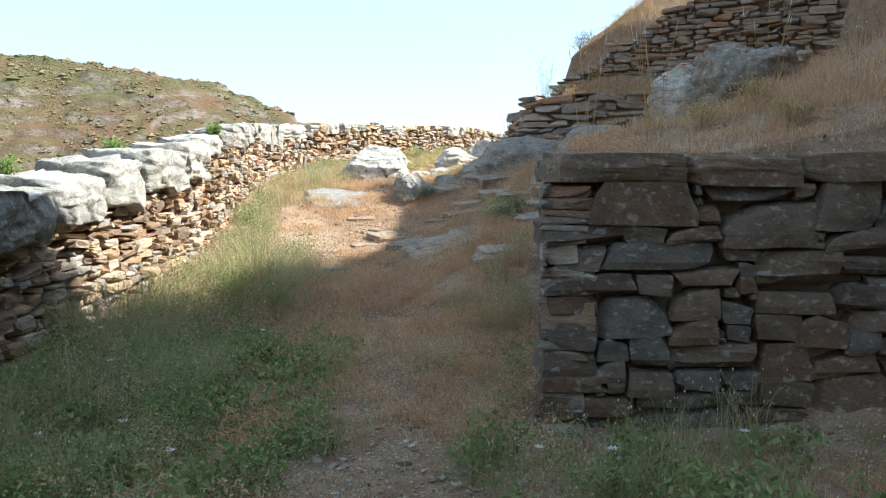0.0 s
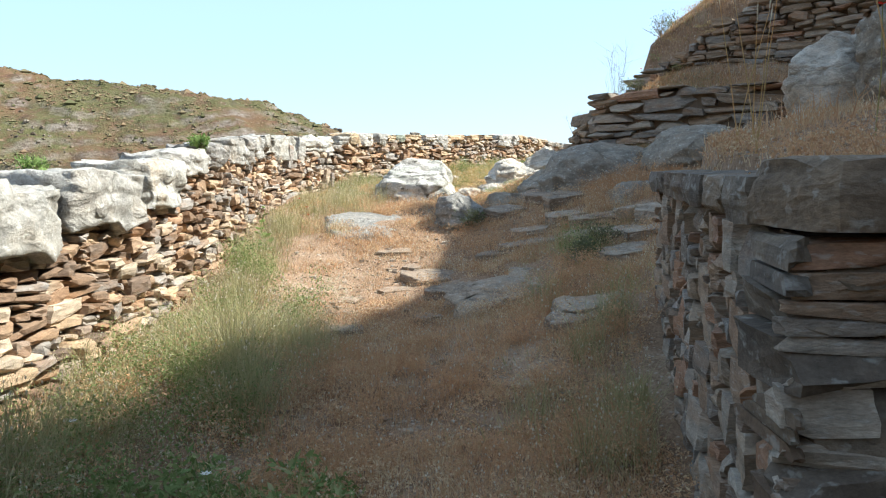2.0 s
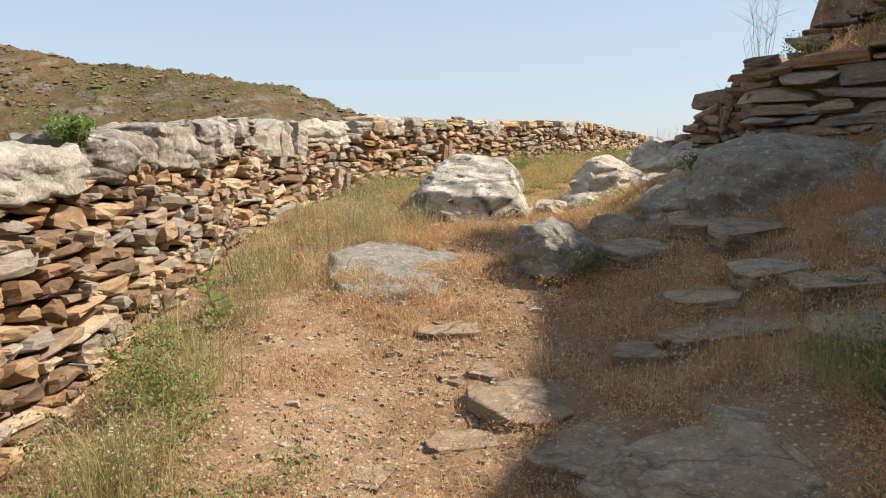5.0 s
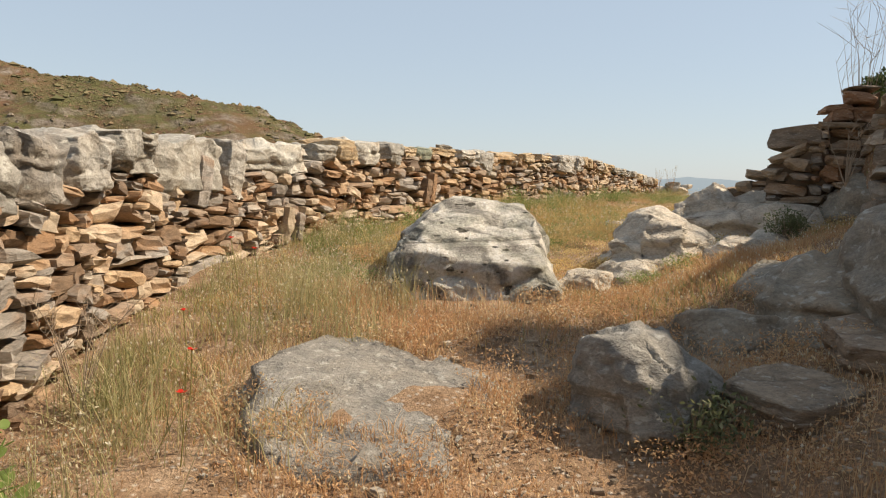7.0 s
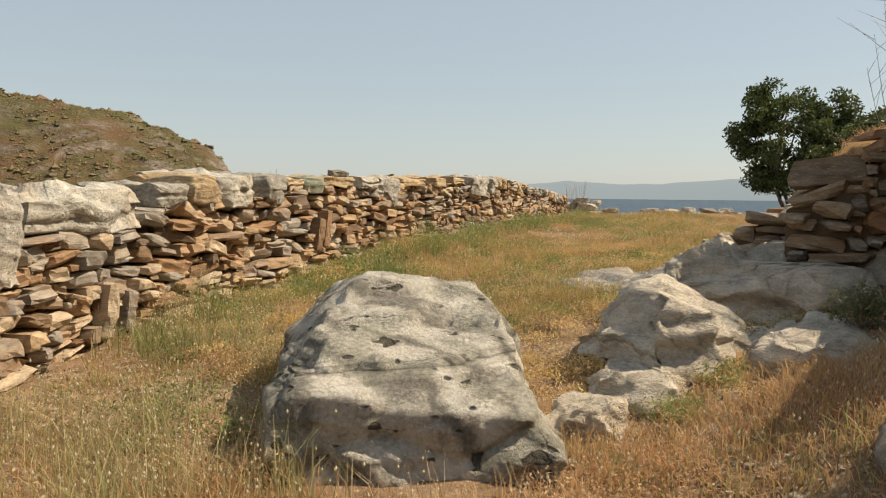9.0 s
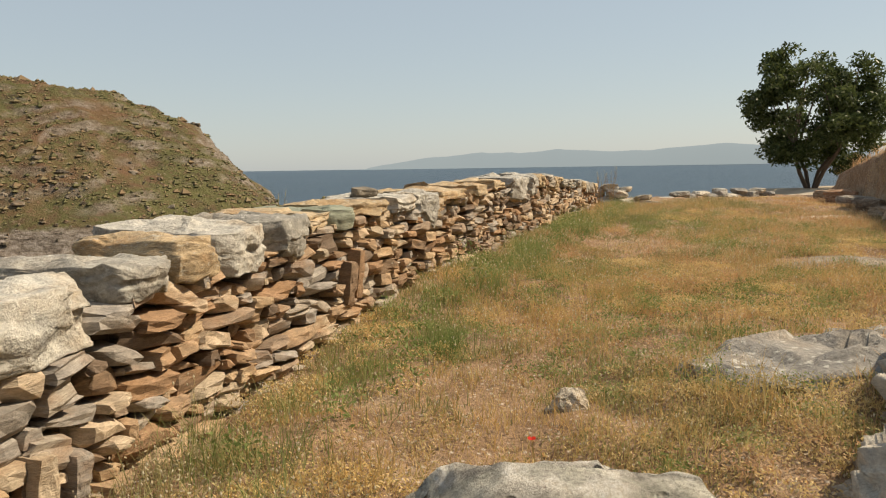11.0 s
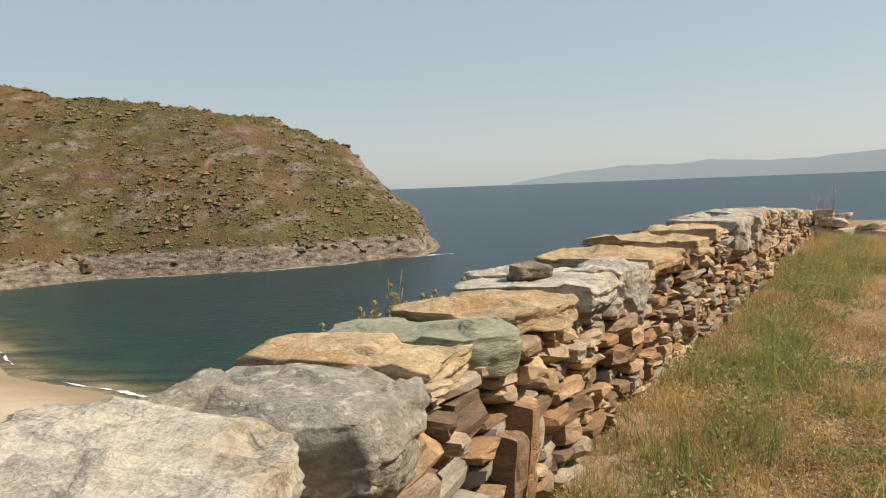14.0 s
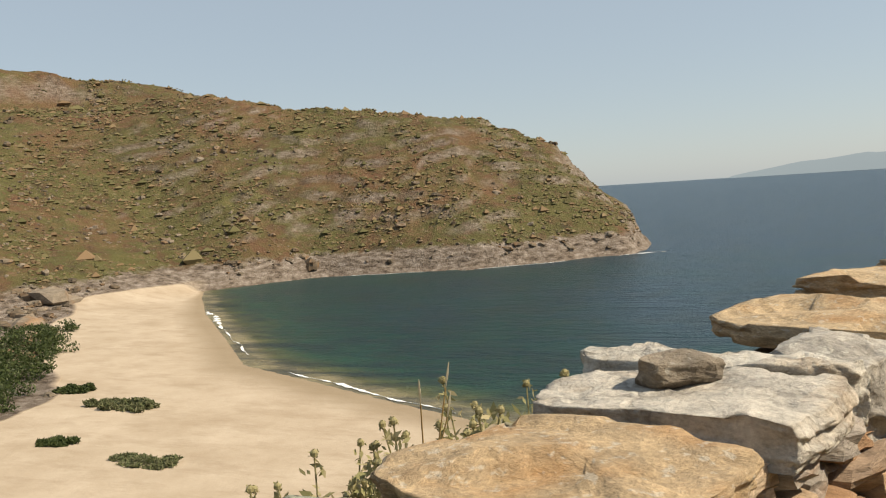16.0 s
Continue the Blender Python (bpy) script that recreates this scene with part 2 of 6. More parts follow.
def leaf_mat(name, palette, rough=0.7, through_light=0.4, patches=0.0):
    m, nt, b = nodes_of(name)
    r = rand_of(nt, True)
    if patches:
        pn = noise_node(nt, position(nt), patches, 4, 0.6)
        mr = nt.nodes.new("ShaderNodeMapRange")
        mr.inputs[1].default_value, mr.inputs[2].default_value = 0.3, 0.7
        nt.links.new(pn, mr.inputs[0])
        mx0 = nt.nodes.new("ShaderNodeMix")
        mx0.inputs[0].default_value = 0.5
        nt.links.new(r, mx0.inputs[2])
        nt.links.new(mr.outputs[0], mx0.inputs[3])
        r = mx0.outputs[0]
    col = ramp(nt, r, [((k + 0.5) / len(palette), c) for k, c in enumerate(palette)])
    nt.links.new(col, b.inputs["Base Color"])
    b.inputs["Roughness"].default_value = rough
    b.inputs["Specular IOR Level"].default_value = 0.2
    tr = nt.nodes.new("ShaderNodeBsdfTranslucent")
    nt.links.new(col, tr.inputs["Color"])
    mx = nt.nodes.new("ShaderNodeMixShader")
    mx.inputs[0].default_value = through_light
    out = nt.nodes["Material Output"]
    nt.links.new(b.outputs[0], mx.inputs[1])
    nt.links.new(tr.outputs[0], mx.inputs[2])
    nt.links.new(mx.outputs[0], out.inputs["Surface"])
    return m


def plain_mat(name, a, c, scale=20, rough=0.8):
    m, nt, b = nodes_of(name)
    n = noise_node(nt, position(nt), scale, 5, 0.6)
    nt.links.new(ramp(nt, n, [(0.3, a), (0.7, c)]), b.inputs["Base Color"])
    b.inputs["Roughness"].default_value = rough
    bump(nt, b, [(n, 0.4)], 0.02)
    return m


M_BOULDER = boulder_mat()
M_GROUND = ground_mat("dry_soil", [(0.3, (0.265, 0.168, 0.102)), (0.5, (0.32, 0.21, 0.132)), (0.7, (0.41, 0.31, 0.215))], (0.18, 0.108, 0.062), pebbles=(0.50, 0.43, 0.35), amount=0.8)
# wall cores coloured dark to stand for the shade between stones
M_CORE = plain_mat("dark_gap_core", (0.10, 0.07, 0.045), (0.16, 0.11, 0.07), 12, 0.95)
M_EARTH = ground_mat("bank_earth", [(0.3, (0.20, 0.13, 0.075)), (0.7, (0.28, 0.185, 0.10))], (0.24, 0.155, 0.085), amount=0.15)
M_GREEN = leaf_mat("green_grass", [(0.20, 0.22, 0.085), (0.29, 0.29, 0.115), (0.38, 0.34, 0.14), (0.50, 0.40, 0.19), (0.58, 0.46, 0.25)], patches=1.1)
M_DRY = leaf_mat("dry_grass", [(0.56, 0.36, 0.145), (0.67, 0.49, 0.235), (0.46, 0.32, 0.135), (0.62, 0.39, 0.175), (0.36, 0.32, 0.13), (0.72, 0.57, 0.31)], patches=0.8)
M_RUST = leaf_mat("rusty_dry_grass", [(0.55, 0.31, 0.155), (0.66, 0.43, 0.235), (0.46, 0.25, 0.13), (0.63, 0.46, 0.27), (0.72, 0.58, 0.38)], patches=1.3)
M_SEED = leaf_mat("pale_seed_heads", [(0.62, 0.54, 0.40), (0.70, 0.64, 0.50)])
M_LEAF = leaf_mat("tree_leaves", [(0.04, 0.058, 0.02), (0.065, 0.09, 0.032), (0.105, 0.13, 0.05)], 0.45)
M_BARK = plain_mat("bark", (0.07, 0.05, 0.04), (0.14, 0.105, 0.08), 30)
M_TWIG = plain_mat("dry_twig", (0.24, 0.18, 0.13), (0.36, 0.28, 0.20), 40)
M_POPPY = leaf_mat("poppy_petals", [(0.55, 0.02, 0.015), (0.65, 0.04, 0.02)], 0.6)


# ---- plan of the place ----
SEA = -22.0
WALL_LINE = [(-2.45, -4.0), (-2.6, 3.0), (-2.62, 5.0), (-2.58, 7.5), (-2.66, 9.2), (-2.87, 11.5), (-2.87, 12.5), (-2.7, 13.7), (-2.22, 15.0), (-1.8, 16.1), (-1.45, 17.0), (-1.04, 17.9), (0.15, 20.2), (0.58, 21.0), (1.8, 23.7), (3.05, 26.3)]
PLATEAU = [(-3.1, -30.0), (-3.25, 5.0), (-3.3, 9.0), (-3.5, 12.3), (-3.3, 13.9), (-2.4, 16.3), (-0.5, 20.4), (1.2, 23.9), (2.5, 26.6), (5.0, 32.5), (12.0, 36.0), (14.6, 38.0), (15.4, 43.0), (19.0, 45.0), (45.0, 44.0), (45.0, -30.0)]
BANK = [(60, -30), (6.0, 10.0), (2.95, 11.2), (1.3, 12.5), (1.5, 13.4), (1.55, 14.1), (2.2, 14.9), (3.3, 16.6), (4.7, 19.0), (6.4, 22.0), (7.9, 25.5), (9.2, 29.0), (16.0, 33.0), (60, 33)]
UPPER = [(1.95, 13.7), (2.02, 13.38), (2.8, 12.78), (3.6, 12.18), (4.7, 11.35), (5.2, 9.6), (4.6, 8.3), (4.3, 3.0), (3.6, -2.0), (3.6, -30.0), (60, -30), (60, 29), (9.0, 20.0), (4.6, 15.4)]
COAST = [(60, -90), (70, 20), (48, 62), (12, 82), (-5, 89), (-25, 94), (-39, 101), (-55, 110), (-72, 119), (-90, 140), (-118, 172), (-137, 196), (-150, 214), (-128, 245), (-75, 258), (-45, 281), (-26, 297), (-33, 350), (-42, 430), (-60, 520), (-420, 560), (-700, 200), (-500, -300), (60, -300)]
BEACH = range(3, 12)


def inside_by(poly, x, y, closed=True):
    """Distance to the border of a polygon, positive inside it."""
    p = np.array(poly, float)
    q = np.roll(p, -1, 0)
    x, y = np.asarray(x, float), np.asarray(y, float)
    best, odd = np.full(x.shape, 1e9), np.zeros(x.shape, bool)
    for (ax, ay), (bx, by) in zip(p, q):
        t = np.clip(((x - ax) * (bx - ax) + (y - ay) * (by - ay)) / ((bx - ax) ** 2 + (by - ay) ** 2), 0, 1)
        best = np.minimum(best, np.hypot(x - ax - t * (bx - ax), y - ay - t * (by - ay)))
        if ay != by:
            odd ^= ((ay > y) != (by > y)) & (x < (bx - ax) * (y - ay) / (by - ay) + ax)
    return np.where(odd, best, -best)


def wall_x(y):
    return np.interp(y, [q for _, q in WALL_LINE], [p for p, _ in WALL_LINE])


def track_x(y):
    """The middle of the trodden line."""
    return np.interp(y, [0, 3, 5, 8, 9.3, 11, 13, 18, 26], [-0.25, -0.35, -0.6, -0.95, -1.2, -0.75, -0.2, 1.1, 4.5])


def near_height(x, y, rough=True):
    x, y = np.asarray(x, float), np.asarray(y, float)
    mid = np.interp(y, [-30, 0, 3.5, 5, 6.5, 8.5, 9.3, 10.7, 12, 13.5, 15, 16.5, 18.3, 22.5, 28, 36], [-0.5, -0.12, -0.09, -0.07, 0.12, 0.34, 0.45, 0.78, 0.97, 1.1, 1.21, 1.28, 1.34, 1.45, 1.5, 1.2])
    left = np.interp(y, [-30, 0, 4, 6, 7.5, 9.6, 11.4, 13, 16, 18, 20, 24, 28, 36], [-0.4, 0.0, 0.1, 0.17, 0.29, 0.6, 0.88, 1.08, 1.3, 1.42, 1.46, 1.48, 1.5, 1.2])
    z = mid + (left - mid) * smooth(-0.2, -1.8, x - (wall_x(y) + 1.9))
    k = np.interp(y, [0, 3.5, 4, 6, 7, 12.5, 14.5, 18, 30], [0.02, 0.05, 0.15, 0.2, 0.27, 0.27, 0.1, 0.02, 0.02])
    z = z + k * np.clip(x + 0.45, 0, 2.6)
    xs = np.interp(y, [3.5, 6.8, 9.5], [0.45, 0.9, 1.6])
    wide = np.interp(y, [6.6, 7.0, 9.5], [0.14, 0.6, 1.5])
    fill = 1.30 + 0.1 * (x - 0.5) + 0.05 * (y - 3.5) + 0.35 * np.clip(x - 2.2, 0, 3)
    w = np.clip((x - xs - 0.1) / wide, 0, 1) * smooth(3.66, 3.8, y) * (1 - smooth(6.9, 9.0, y))
    z = z + np.maximum(fill - z, 0) * w
    d1, d2 = inside_by(BANK, x, y), inside_by(UPPER, x, y)
    d1 = d1 + 0.16 * fbm(flat(x, y, 1.3), 3, 44) * smooth(14, 16, y)
    hb = np.interp(y, [10, 11.2, 12.6, 14.8, 16.6, 22, 26, 29], [0.5, 0.55, 0.6, 0.7, 1.0, 1.35, 0.8, 0.05])
    z = z + hb * smooth(0.08, 0.28, d1) + 0.5 * np.clip(d1 - 0.3, 0, 2.5)
    z = z + 0.6 * smooth(0.08, 0.25, d2) + np.clip(d2 - 0.1, 0, 9) * np.interp(y, [4, 8.5, 10, 13, 18, 30], [0.85, 0.85, 0.5, 0.48, 0.42, 0.2])
    # unseen rise on the right, added with a crest that casts the path's shade
    z = np.maximum(z, smooth(4.7, 6.4, x) * np.interp(y, [-30, 5.6, 6.2, 6.7, 8.0, 8.8, 9.6, 10.4, 11.2, 11.7, 12.2, 12.6, 12.9, 13.3, 13.8, 15.0], [11.6, 10.9, 10.2, 9.2, 8.6, 8.2, 7.8, 7.9, 8.0, 8.2, 8.9, 8.9, 6.0, 4.4, 3.8, 0.0]))
    z = z - 0.8 * np.clip(-inside_by(PLATEAU, x, y), 0, 60)
    if rough:
        p = flat(x, y)
        z = z + 0.05 * fbm(p * 0.9, 3, 5) + 0.022 * fbm(p * 4.5, 3, 9)
    return z


def coast_height(x, y):
    x, y = np.asarray(x, float), np.asarray(y, float)
    d = inside_by(COAST, x, y)
    d = d + 2.6 * fbm(flat(x, y, 0.09), 4, 37) * smooth(215, 245, y)
    az = np.degrees(np.arctan2(x + 1.4, y - 15.5))
    cap = np.interp(az, [-120, -70, -48, -38, -31, -20.7, -16.2, -11, -9.1, -7.2, -6, -5], [75, 104, 106, 90, 74, 62, 56, 42, 29, 17.4, 11.8, 3])
    p = np.array(COAST, float)
    wb, wa = np.zeros(x.shape), np.zeros(x.shape)
    for k in range(len(p)):
        a, b = p[k], p[(k + 1) % len(p)]
        t = np.clip(((x - a[0]) * (b - a)[0] + (y - a[1]) * (b - a)[1]) / np.dot(b - a, b - a), 0, 1)
        e = np.exp(-np.hypot(x - a[0] - t * (b - a)[0], y - a[1] - t * (b - a)[1]) / 7.0 + np.abs(d) / 7.0)
        wa = wa + e
        if k in BEACH:
            wb = wb + e
    sand = wb / np.maximum(wa, 1e-9)
    g = flat(x, y)
    n1, n2 = fbm(g * 0.022, 4, 31), fbm(g * 0.11, 4, 37)
    di = np.clip(d, 0, 400)
    shore = np.full(x.shape, 1e9)
    for a, b in zip(p[11:16], p[12:17]):
        t = np.clip(((x - a[0]) * (b - a)[0] + (y - a[1]) * (b - a)[1]) / np.dot(b - a, b - a), 0, 1)
        shore = np.minimum(shore, np.hypot(x - a[0] - t * (b - a)[0], y - a[1] - t * (b - a)[1]))
    raw = 3.2 * smooth(0, 4, di + 1.6 * n2) + 0.66 * shore
    k = 14.0
    h = np.clip(0.5 + 0.5 * (cap - raw) / k, 0, 1)
    rock = cap * (1 - h) + raw * h - k * h * (1 - h)
    rock = rock + (2.2 * n1 + 1.3 * n2) * smooth(2, 25, di) * np.clip(cap / 50, 0.1, 1)
    fr = rock / 6.5 + 1.3 * n1
    fr = fr - np.floor(fr)
    rock = rock + 6.5 * 0.55 * (smooth(0.3, 0.7, fr) - fr) * smooth(4, 25, di) * np.clip(0.55 + 0.9 * n2, 0, 1)
    low = 0.05 * di + np.maximum(di - 46, 0) * 0.22 + 0.5 * n2 * smooth(30, 60, di)
    sand = np.maximum(sand, smooth(150, 115, np.hypot(x, y - 15)))
    land = rock * (1 - sand) + low * sand
    return SEA + np.where(d > 0, land, 0.09 * np.maximum(d, -120)), sand * smooth(8, 0, di + 7 * n1 - 28 - 34 * smooth(-88, -60, x)) * smooth(5.0, 3.0, land), d


def grid(xs, ys):
    gx, gy = np.meshgrid(xs, ys)
    n, m = len(xs), len(ys)
    i = np.arange(n * m).reshape(m, n)
    faces = np.stack([i[:-1, :-1], i[:-1, 1:], i[1:, 1:], i[1:, :-1]], -1).reshape(-1, 4)
    return gx.ravel(), gy.ravel(), faces


# ---- ground, coast and sea ----
X0, X1, Y0, Y1 = -4.4, 11.5, -5.0, 37.0
gx, gy, gf = grid(np.arange(X0, X1, 0.085), np.arange(Y0, Y1, 0.085))
gz = near_height(gx, gy)
ground = tagged(part("ground", mesh_of("ground", np.stack([gx, gy, gz], -1), gf, True), M_GROUND), "dry stony hillside ground with a trodden path", "ground", kind="structure")


def coast_mat():
    m, nt, b = nodes_of("coast_scrub")
    pos = position(nt)
    big = noise_node(nt, pos, 0.022, 7, 0.68)
    mid = noise_node(nt, pos, 0.16, 8, 0.72)
    fine = noise_node(nt, pos, 0.8, 6, 0.75)
    scrub = ramp(nt, mid, [(0.3, (0.06, 0.042, 0.028)), (0.42, (0.115, 0.08, 0.046)), (0.5, (0.085, 0.088, 0.036)), (0.58, (0.12, 0.112, 0.05)), (0.66, (0.165, 0.11, 0.072)), (0.76, (0.27, 0.235, 0.195))])
    rusty = blend(nt, ramp(nt, big, [(0.48, (0,) * 3), (0.6, (0.65,) * 3)]), scrub, (0.16, 0.088, 0.055))
    rusty = blend(nt, ramp(nt, big, [(0.36, (0.6,) * 3), (0.47, (0,) * 3)]), rusty, (0.112, 0.112, 0.046))
    gully = noise_node(nt, position(nt, None, (1, 1, 0.35)), 0.075, 6, 0.7)
    rusty = blend(nt, ramp(nt, gully, [(0.34, (0.75,) * 3), (0.43, (0,) * 3)]), rusty, (0.055, 0.045, 0.032))
    strata = noise_node(nt, position(nt, None, (1, 1, 3)), 0.3, 8, 0.75)
    rocks = ramp(nt, strata, [(0.34, (0.04, 0.034, 0.028)), (0.45, (0.15, 0.125, 0.1)), (0.55, (0.24, 0.212, 0.18)), (0.68, (0.37, 0.345, 0.31))])
    col = blend(nt, ramp(nt, fine, [(0.58, (0,) * 3), (0.7, (0.8,) * 3)]), rusty, (0.30, 0.26, 0.21))
    tilt = nt.nodes.new("ShaderNodeSeparateXYZ")
    nt.links.new(nt.nodes.new("ShaderNodeNewGeometry").outputs["Normal"], tilt.inputs[0])
    col = blend(nt, ramp(nt, tilt.outputs[2], [(0.68, (0.85,) * 3), (0.82, (0,) * 3)]), col, rocks)
    sep = nt.nodes.new("ShaderNodeSeparateXYZ")
    nt.links.new(pos, sep.inputs[0])
    h = nt.nodes.new("ShaderNodeMapRange")
    h.inputs[1].default_value, h.inputs[2].default_value = SEA + 11.0, SEA + 2.0
    nt.links.new(sep.outputs[2], h.inputs[0])
    add = nt.nodes.new("ShaderNodeMath")
    add.operation = "ADD"
    nt.links.new(h.outputs[0], add.inputs[0])
    nt.links.new(mid, add.inputs[1])
    col = blend(nt, ramp(nt, add.outputs[0], [(0.85, (0,) * 3), (1.15, (1,) * 3)]), col, rocks)
    col = blend(nt, 1.0, col, (1.06, 1.0, 0.98), "MULTIPLY")
    at = nt.nodes.new("ShaderNodeAttribute")
    at.attribute_name = "sand"
    sandc = ramp(nt, noise_node(nt, pos, 0.12, 6, 0.65), [(0.3, (0.37, 0.295, 0.215)), (0.7, (0.48, 0.40, 0.31))])
    sandc = blend(nt, ramp(nt, noise_node(nt, position(nt, None, (0.35, 1, 1)), 0.35, 6, 0.7), [(0.5, (0,) * 3), (0.68, (0.55,) * 3)]), sandc, (0.30, 0.23, 0.16))
    sandc = blend(nt, ramp(nt, fine, [(0.62, (0,) * 3), (0.76, (0.3,) * 3)]), sandc, (0.36, 0.29, 0.21))
    wet = nt.nodes.new("ShaderNodeMapRange")
    wet.inputs[1].default_value, wet.inputs[2].default_value = SEA + 0.42, SEA + 0.12
    nt.links.new(sep.outputs[2], wet.inputs[0])
    sandc = blend(nt, ramp(nt, wet.outputs[0], [(0.0, (0,) * 3), (1.0, (0.75,) * 3)]), sandc, (0.24, 0.185, 0.12))
    col = blend(nt, ramp(nt, at.outputs["Fac"], [(0.45, (0,) * 3), (0.62, (1,) * 3)]), col, sandc)
    nt.links.new(col, b.inputs["Base Color"])
    b.inputs["Roughness"].default_value = 0.95
    b.inputs["Specular IOR Level"].default_value = 0.1
    rugged = ramp(nt, at.outputs["Fac"], [(0.45, (1,) * 3), (0.62, (0.1,) * 3)])
    bump(nt, b, [(blend(nt, 1.0, mid, rugged, "MULTIPLY"), 0.9), (blend(nt, 1.0, fine, rugged, "MULTIPLY"), 0.7)], 1.2)
    return m


cx, cy, cf = grid(np.concatenate([np.arange(-700, -260, 12.0), np.arange(-260, 80, 1.9)]), np.concatenate([np.arange(-290, -20, 12.0), np.arange(-20, 420, 1.9), np.arange(420, 570, 12.0)]))
cz, csand, cd = coast_height(cx, cy)
hill = near_height(np.clip(cx, -60, 60), np.clip(cy, -60, 80), False)
inner = (cx > X0 + 2.2) & (cx < X1 - 2.2) & (cy > Y0 + 2.2) & (cy < Y1 - 2.2)
near_zone = smooth(60, 45, np.abs(cx)) * smooth(78, 60, cy) * smooth(-60, -45, cy)
cz = np.maximum(cz, hill * near_zone + (1 - near_zone) * -60)
cz = cz - 3.0 * inner
coast = mesh_of("coast", np.stack([cx, cy, cz], -1), cf, True)
coast.attributes.new("sand", "FLOAT", "POINT").data.foreach_set("value", csand.astype(np.float32))
coast = tagged(part("coast", coast, coast_mat()), "scrub-covered rocky headland round a sandy beach", "headland", kind="structure")


def sea_mat():
    m, nt, b = nodes_of("sea_water")
    pos = position(nt)
    at = nt.nodes.new("ShaderNodeAttribute")
    at.attribute_name = "shallow"
    patch = noise_node(nt, pos, 0.035, 5, 0.6)
    mixed = nt.nodes.new("ShaderNodeMath")
    mixed.operation = "MULTIPLY_ADD"
    nt.links.new(patch, mixed.inputs[0])
    mixed.inputs[1].default_value = 0.35
    nt.links.new(at.outputs["Fac"], mixed.inputs[2])
    col = ramp(nt, mixed.outputs[0], [(0.2, (0.014, 0.040, 0.066)), (0.36, (0.006, 0.038, 0.036)), (0.62, (0.014, 0.060, 0.042)), (0.86, (0.085, 0.095, 0.045)), (1.0, (0.24, 0.21, 0.13))])
    weed = noise_node(nt, pos, 0.085, 6, 0.62)
    col = blend(nt, ramp(nt, weed, [(0.5, (0,) * 3), (0.62, (0.55,) * 3)]), col, (0.02, 0.036, 0.03))
    # the dark sides of ripples, painted into the water's colour
    chop_shade = noise_node(nt, position(nt, None, (0.3, 1.0, 1.0)), 0.22, 7, 0.7)
    col = blend(nt, ramp(nt, chop_shade, [(0.42, (0.65,) * 3), (0.56, (0,) * 3)]), col, (0.008, 0.022, 0.034))
    nt.links.new(col, b.inputs["Base Color"])
    b.inputs["Roughness"].default_value = 0.3
    b.inputs["Specular IOR Level"].default_value = 0.14
    mp = position(nt, None, (0.35, 1.0, 1.0))
    waves = noise_node(nt, mp, 0.5, 5, 0.6)
    ripple = noise_node(nt, pos, 1.6, 4, 0.6)
    swell = noise_node(nt, position(nt, None, (0.3, 1.0, 1.0)), 0.14, 6, 0.68)
    bump(nt, b, [(waves, 0.8), (ripple, 0.5), (swell, 0.8)], 0.8)
    return m


sx = np.concatenate([np.geomspace(4900, 320, 14) * -1, np.arange(-260, 300, 5.0), np.geomspace(320, 4900, 14)])
sy = np.concatenate([[-4900, -1500, -400], np.arange(-100, 430, 5.0), np.geomspace(440, 4900, 22)])
wx, wy, wf = grid(sx, sy)
rise = np.clip((np.hypot(wx, wy) - 600) / 4300, 0, 1)
sd = inside_by(COAST, wx, wy)
sea = mesh_of("sea", np.stack([wx, wy, SEA + 19.0 * rise], -1), wf, True)
sea.attributes.new("shallow", "FLOAT", "POINT").data.foreach_set("value", np.clip(np.exp(np.minimum(sd, 0) / 7) * 0.7 * smooth(238, 205, wy) + 0.34 * np.exp(np.minimum(sd, 0) / 60) * smooth(330, 200, wy), 0, 1).astype(np.float32))
sea = tagged(part("water", sea, sea_mat()), "dark blue sea turning teal in the bay", "sea", kind="structure")

# far island: the haze of distance is put into its colour as a glow
M_ISLAND, isn, isb = nodes_of("haze_glow_island")
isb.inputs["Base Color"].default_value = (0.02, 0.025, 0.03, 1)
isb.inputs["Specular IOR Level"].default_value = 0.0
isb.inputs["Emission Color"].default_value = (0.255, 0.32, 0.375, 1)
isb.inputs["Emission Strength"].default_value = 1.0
ia = np.radians(np.linspace(0.5, 44, 180))
ih = np.interp(np.degrees(ia), [0.5, 1.1, 5, 9.2, 12, 14.9, 18, 21.4, 26.1, 28.8, 34, 44], [0.0, 0.24, 0.75, 1.15, 1.1, 1.28, 1.1, 1.12, 1.5, 1.25, 0.9, 0.0])
ih = np.maximum(ih + 0.05 * fbm(flat(np.degrees(ia), 0 * ia, 0.9), 4, 3), 0)
rows = []
for r, f in ((4500, -0.15), (4530, 0.35), (4600, 0.8), (4680, 1.0), (4800, 0.6)):
    rows.append(np.stack([np.sin(ia) * r, np.cos(ia) * r, -6 + np.maximum(f, 0) * ih * 4600 * math.pi / 180 + (f < 0) * -10.0], -1))
iv = np.concatenate(rows)
ii = np.arange(len(iv)).reshape(5, -1)
isl = np.stack([ii[:-1, :-1], ii[:-1, 1:], ii[1:, 1:], ii[1:, :-1]], -1).reshape(-1, 4)
tagged(part("backdrop", mesh_of("backdrop", iv, isl, True), M_ISLAND), "long low island, haze painted as a grey-blue glow", "island", kind="structure")


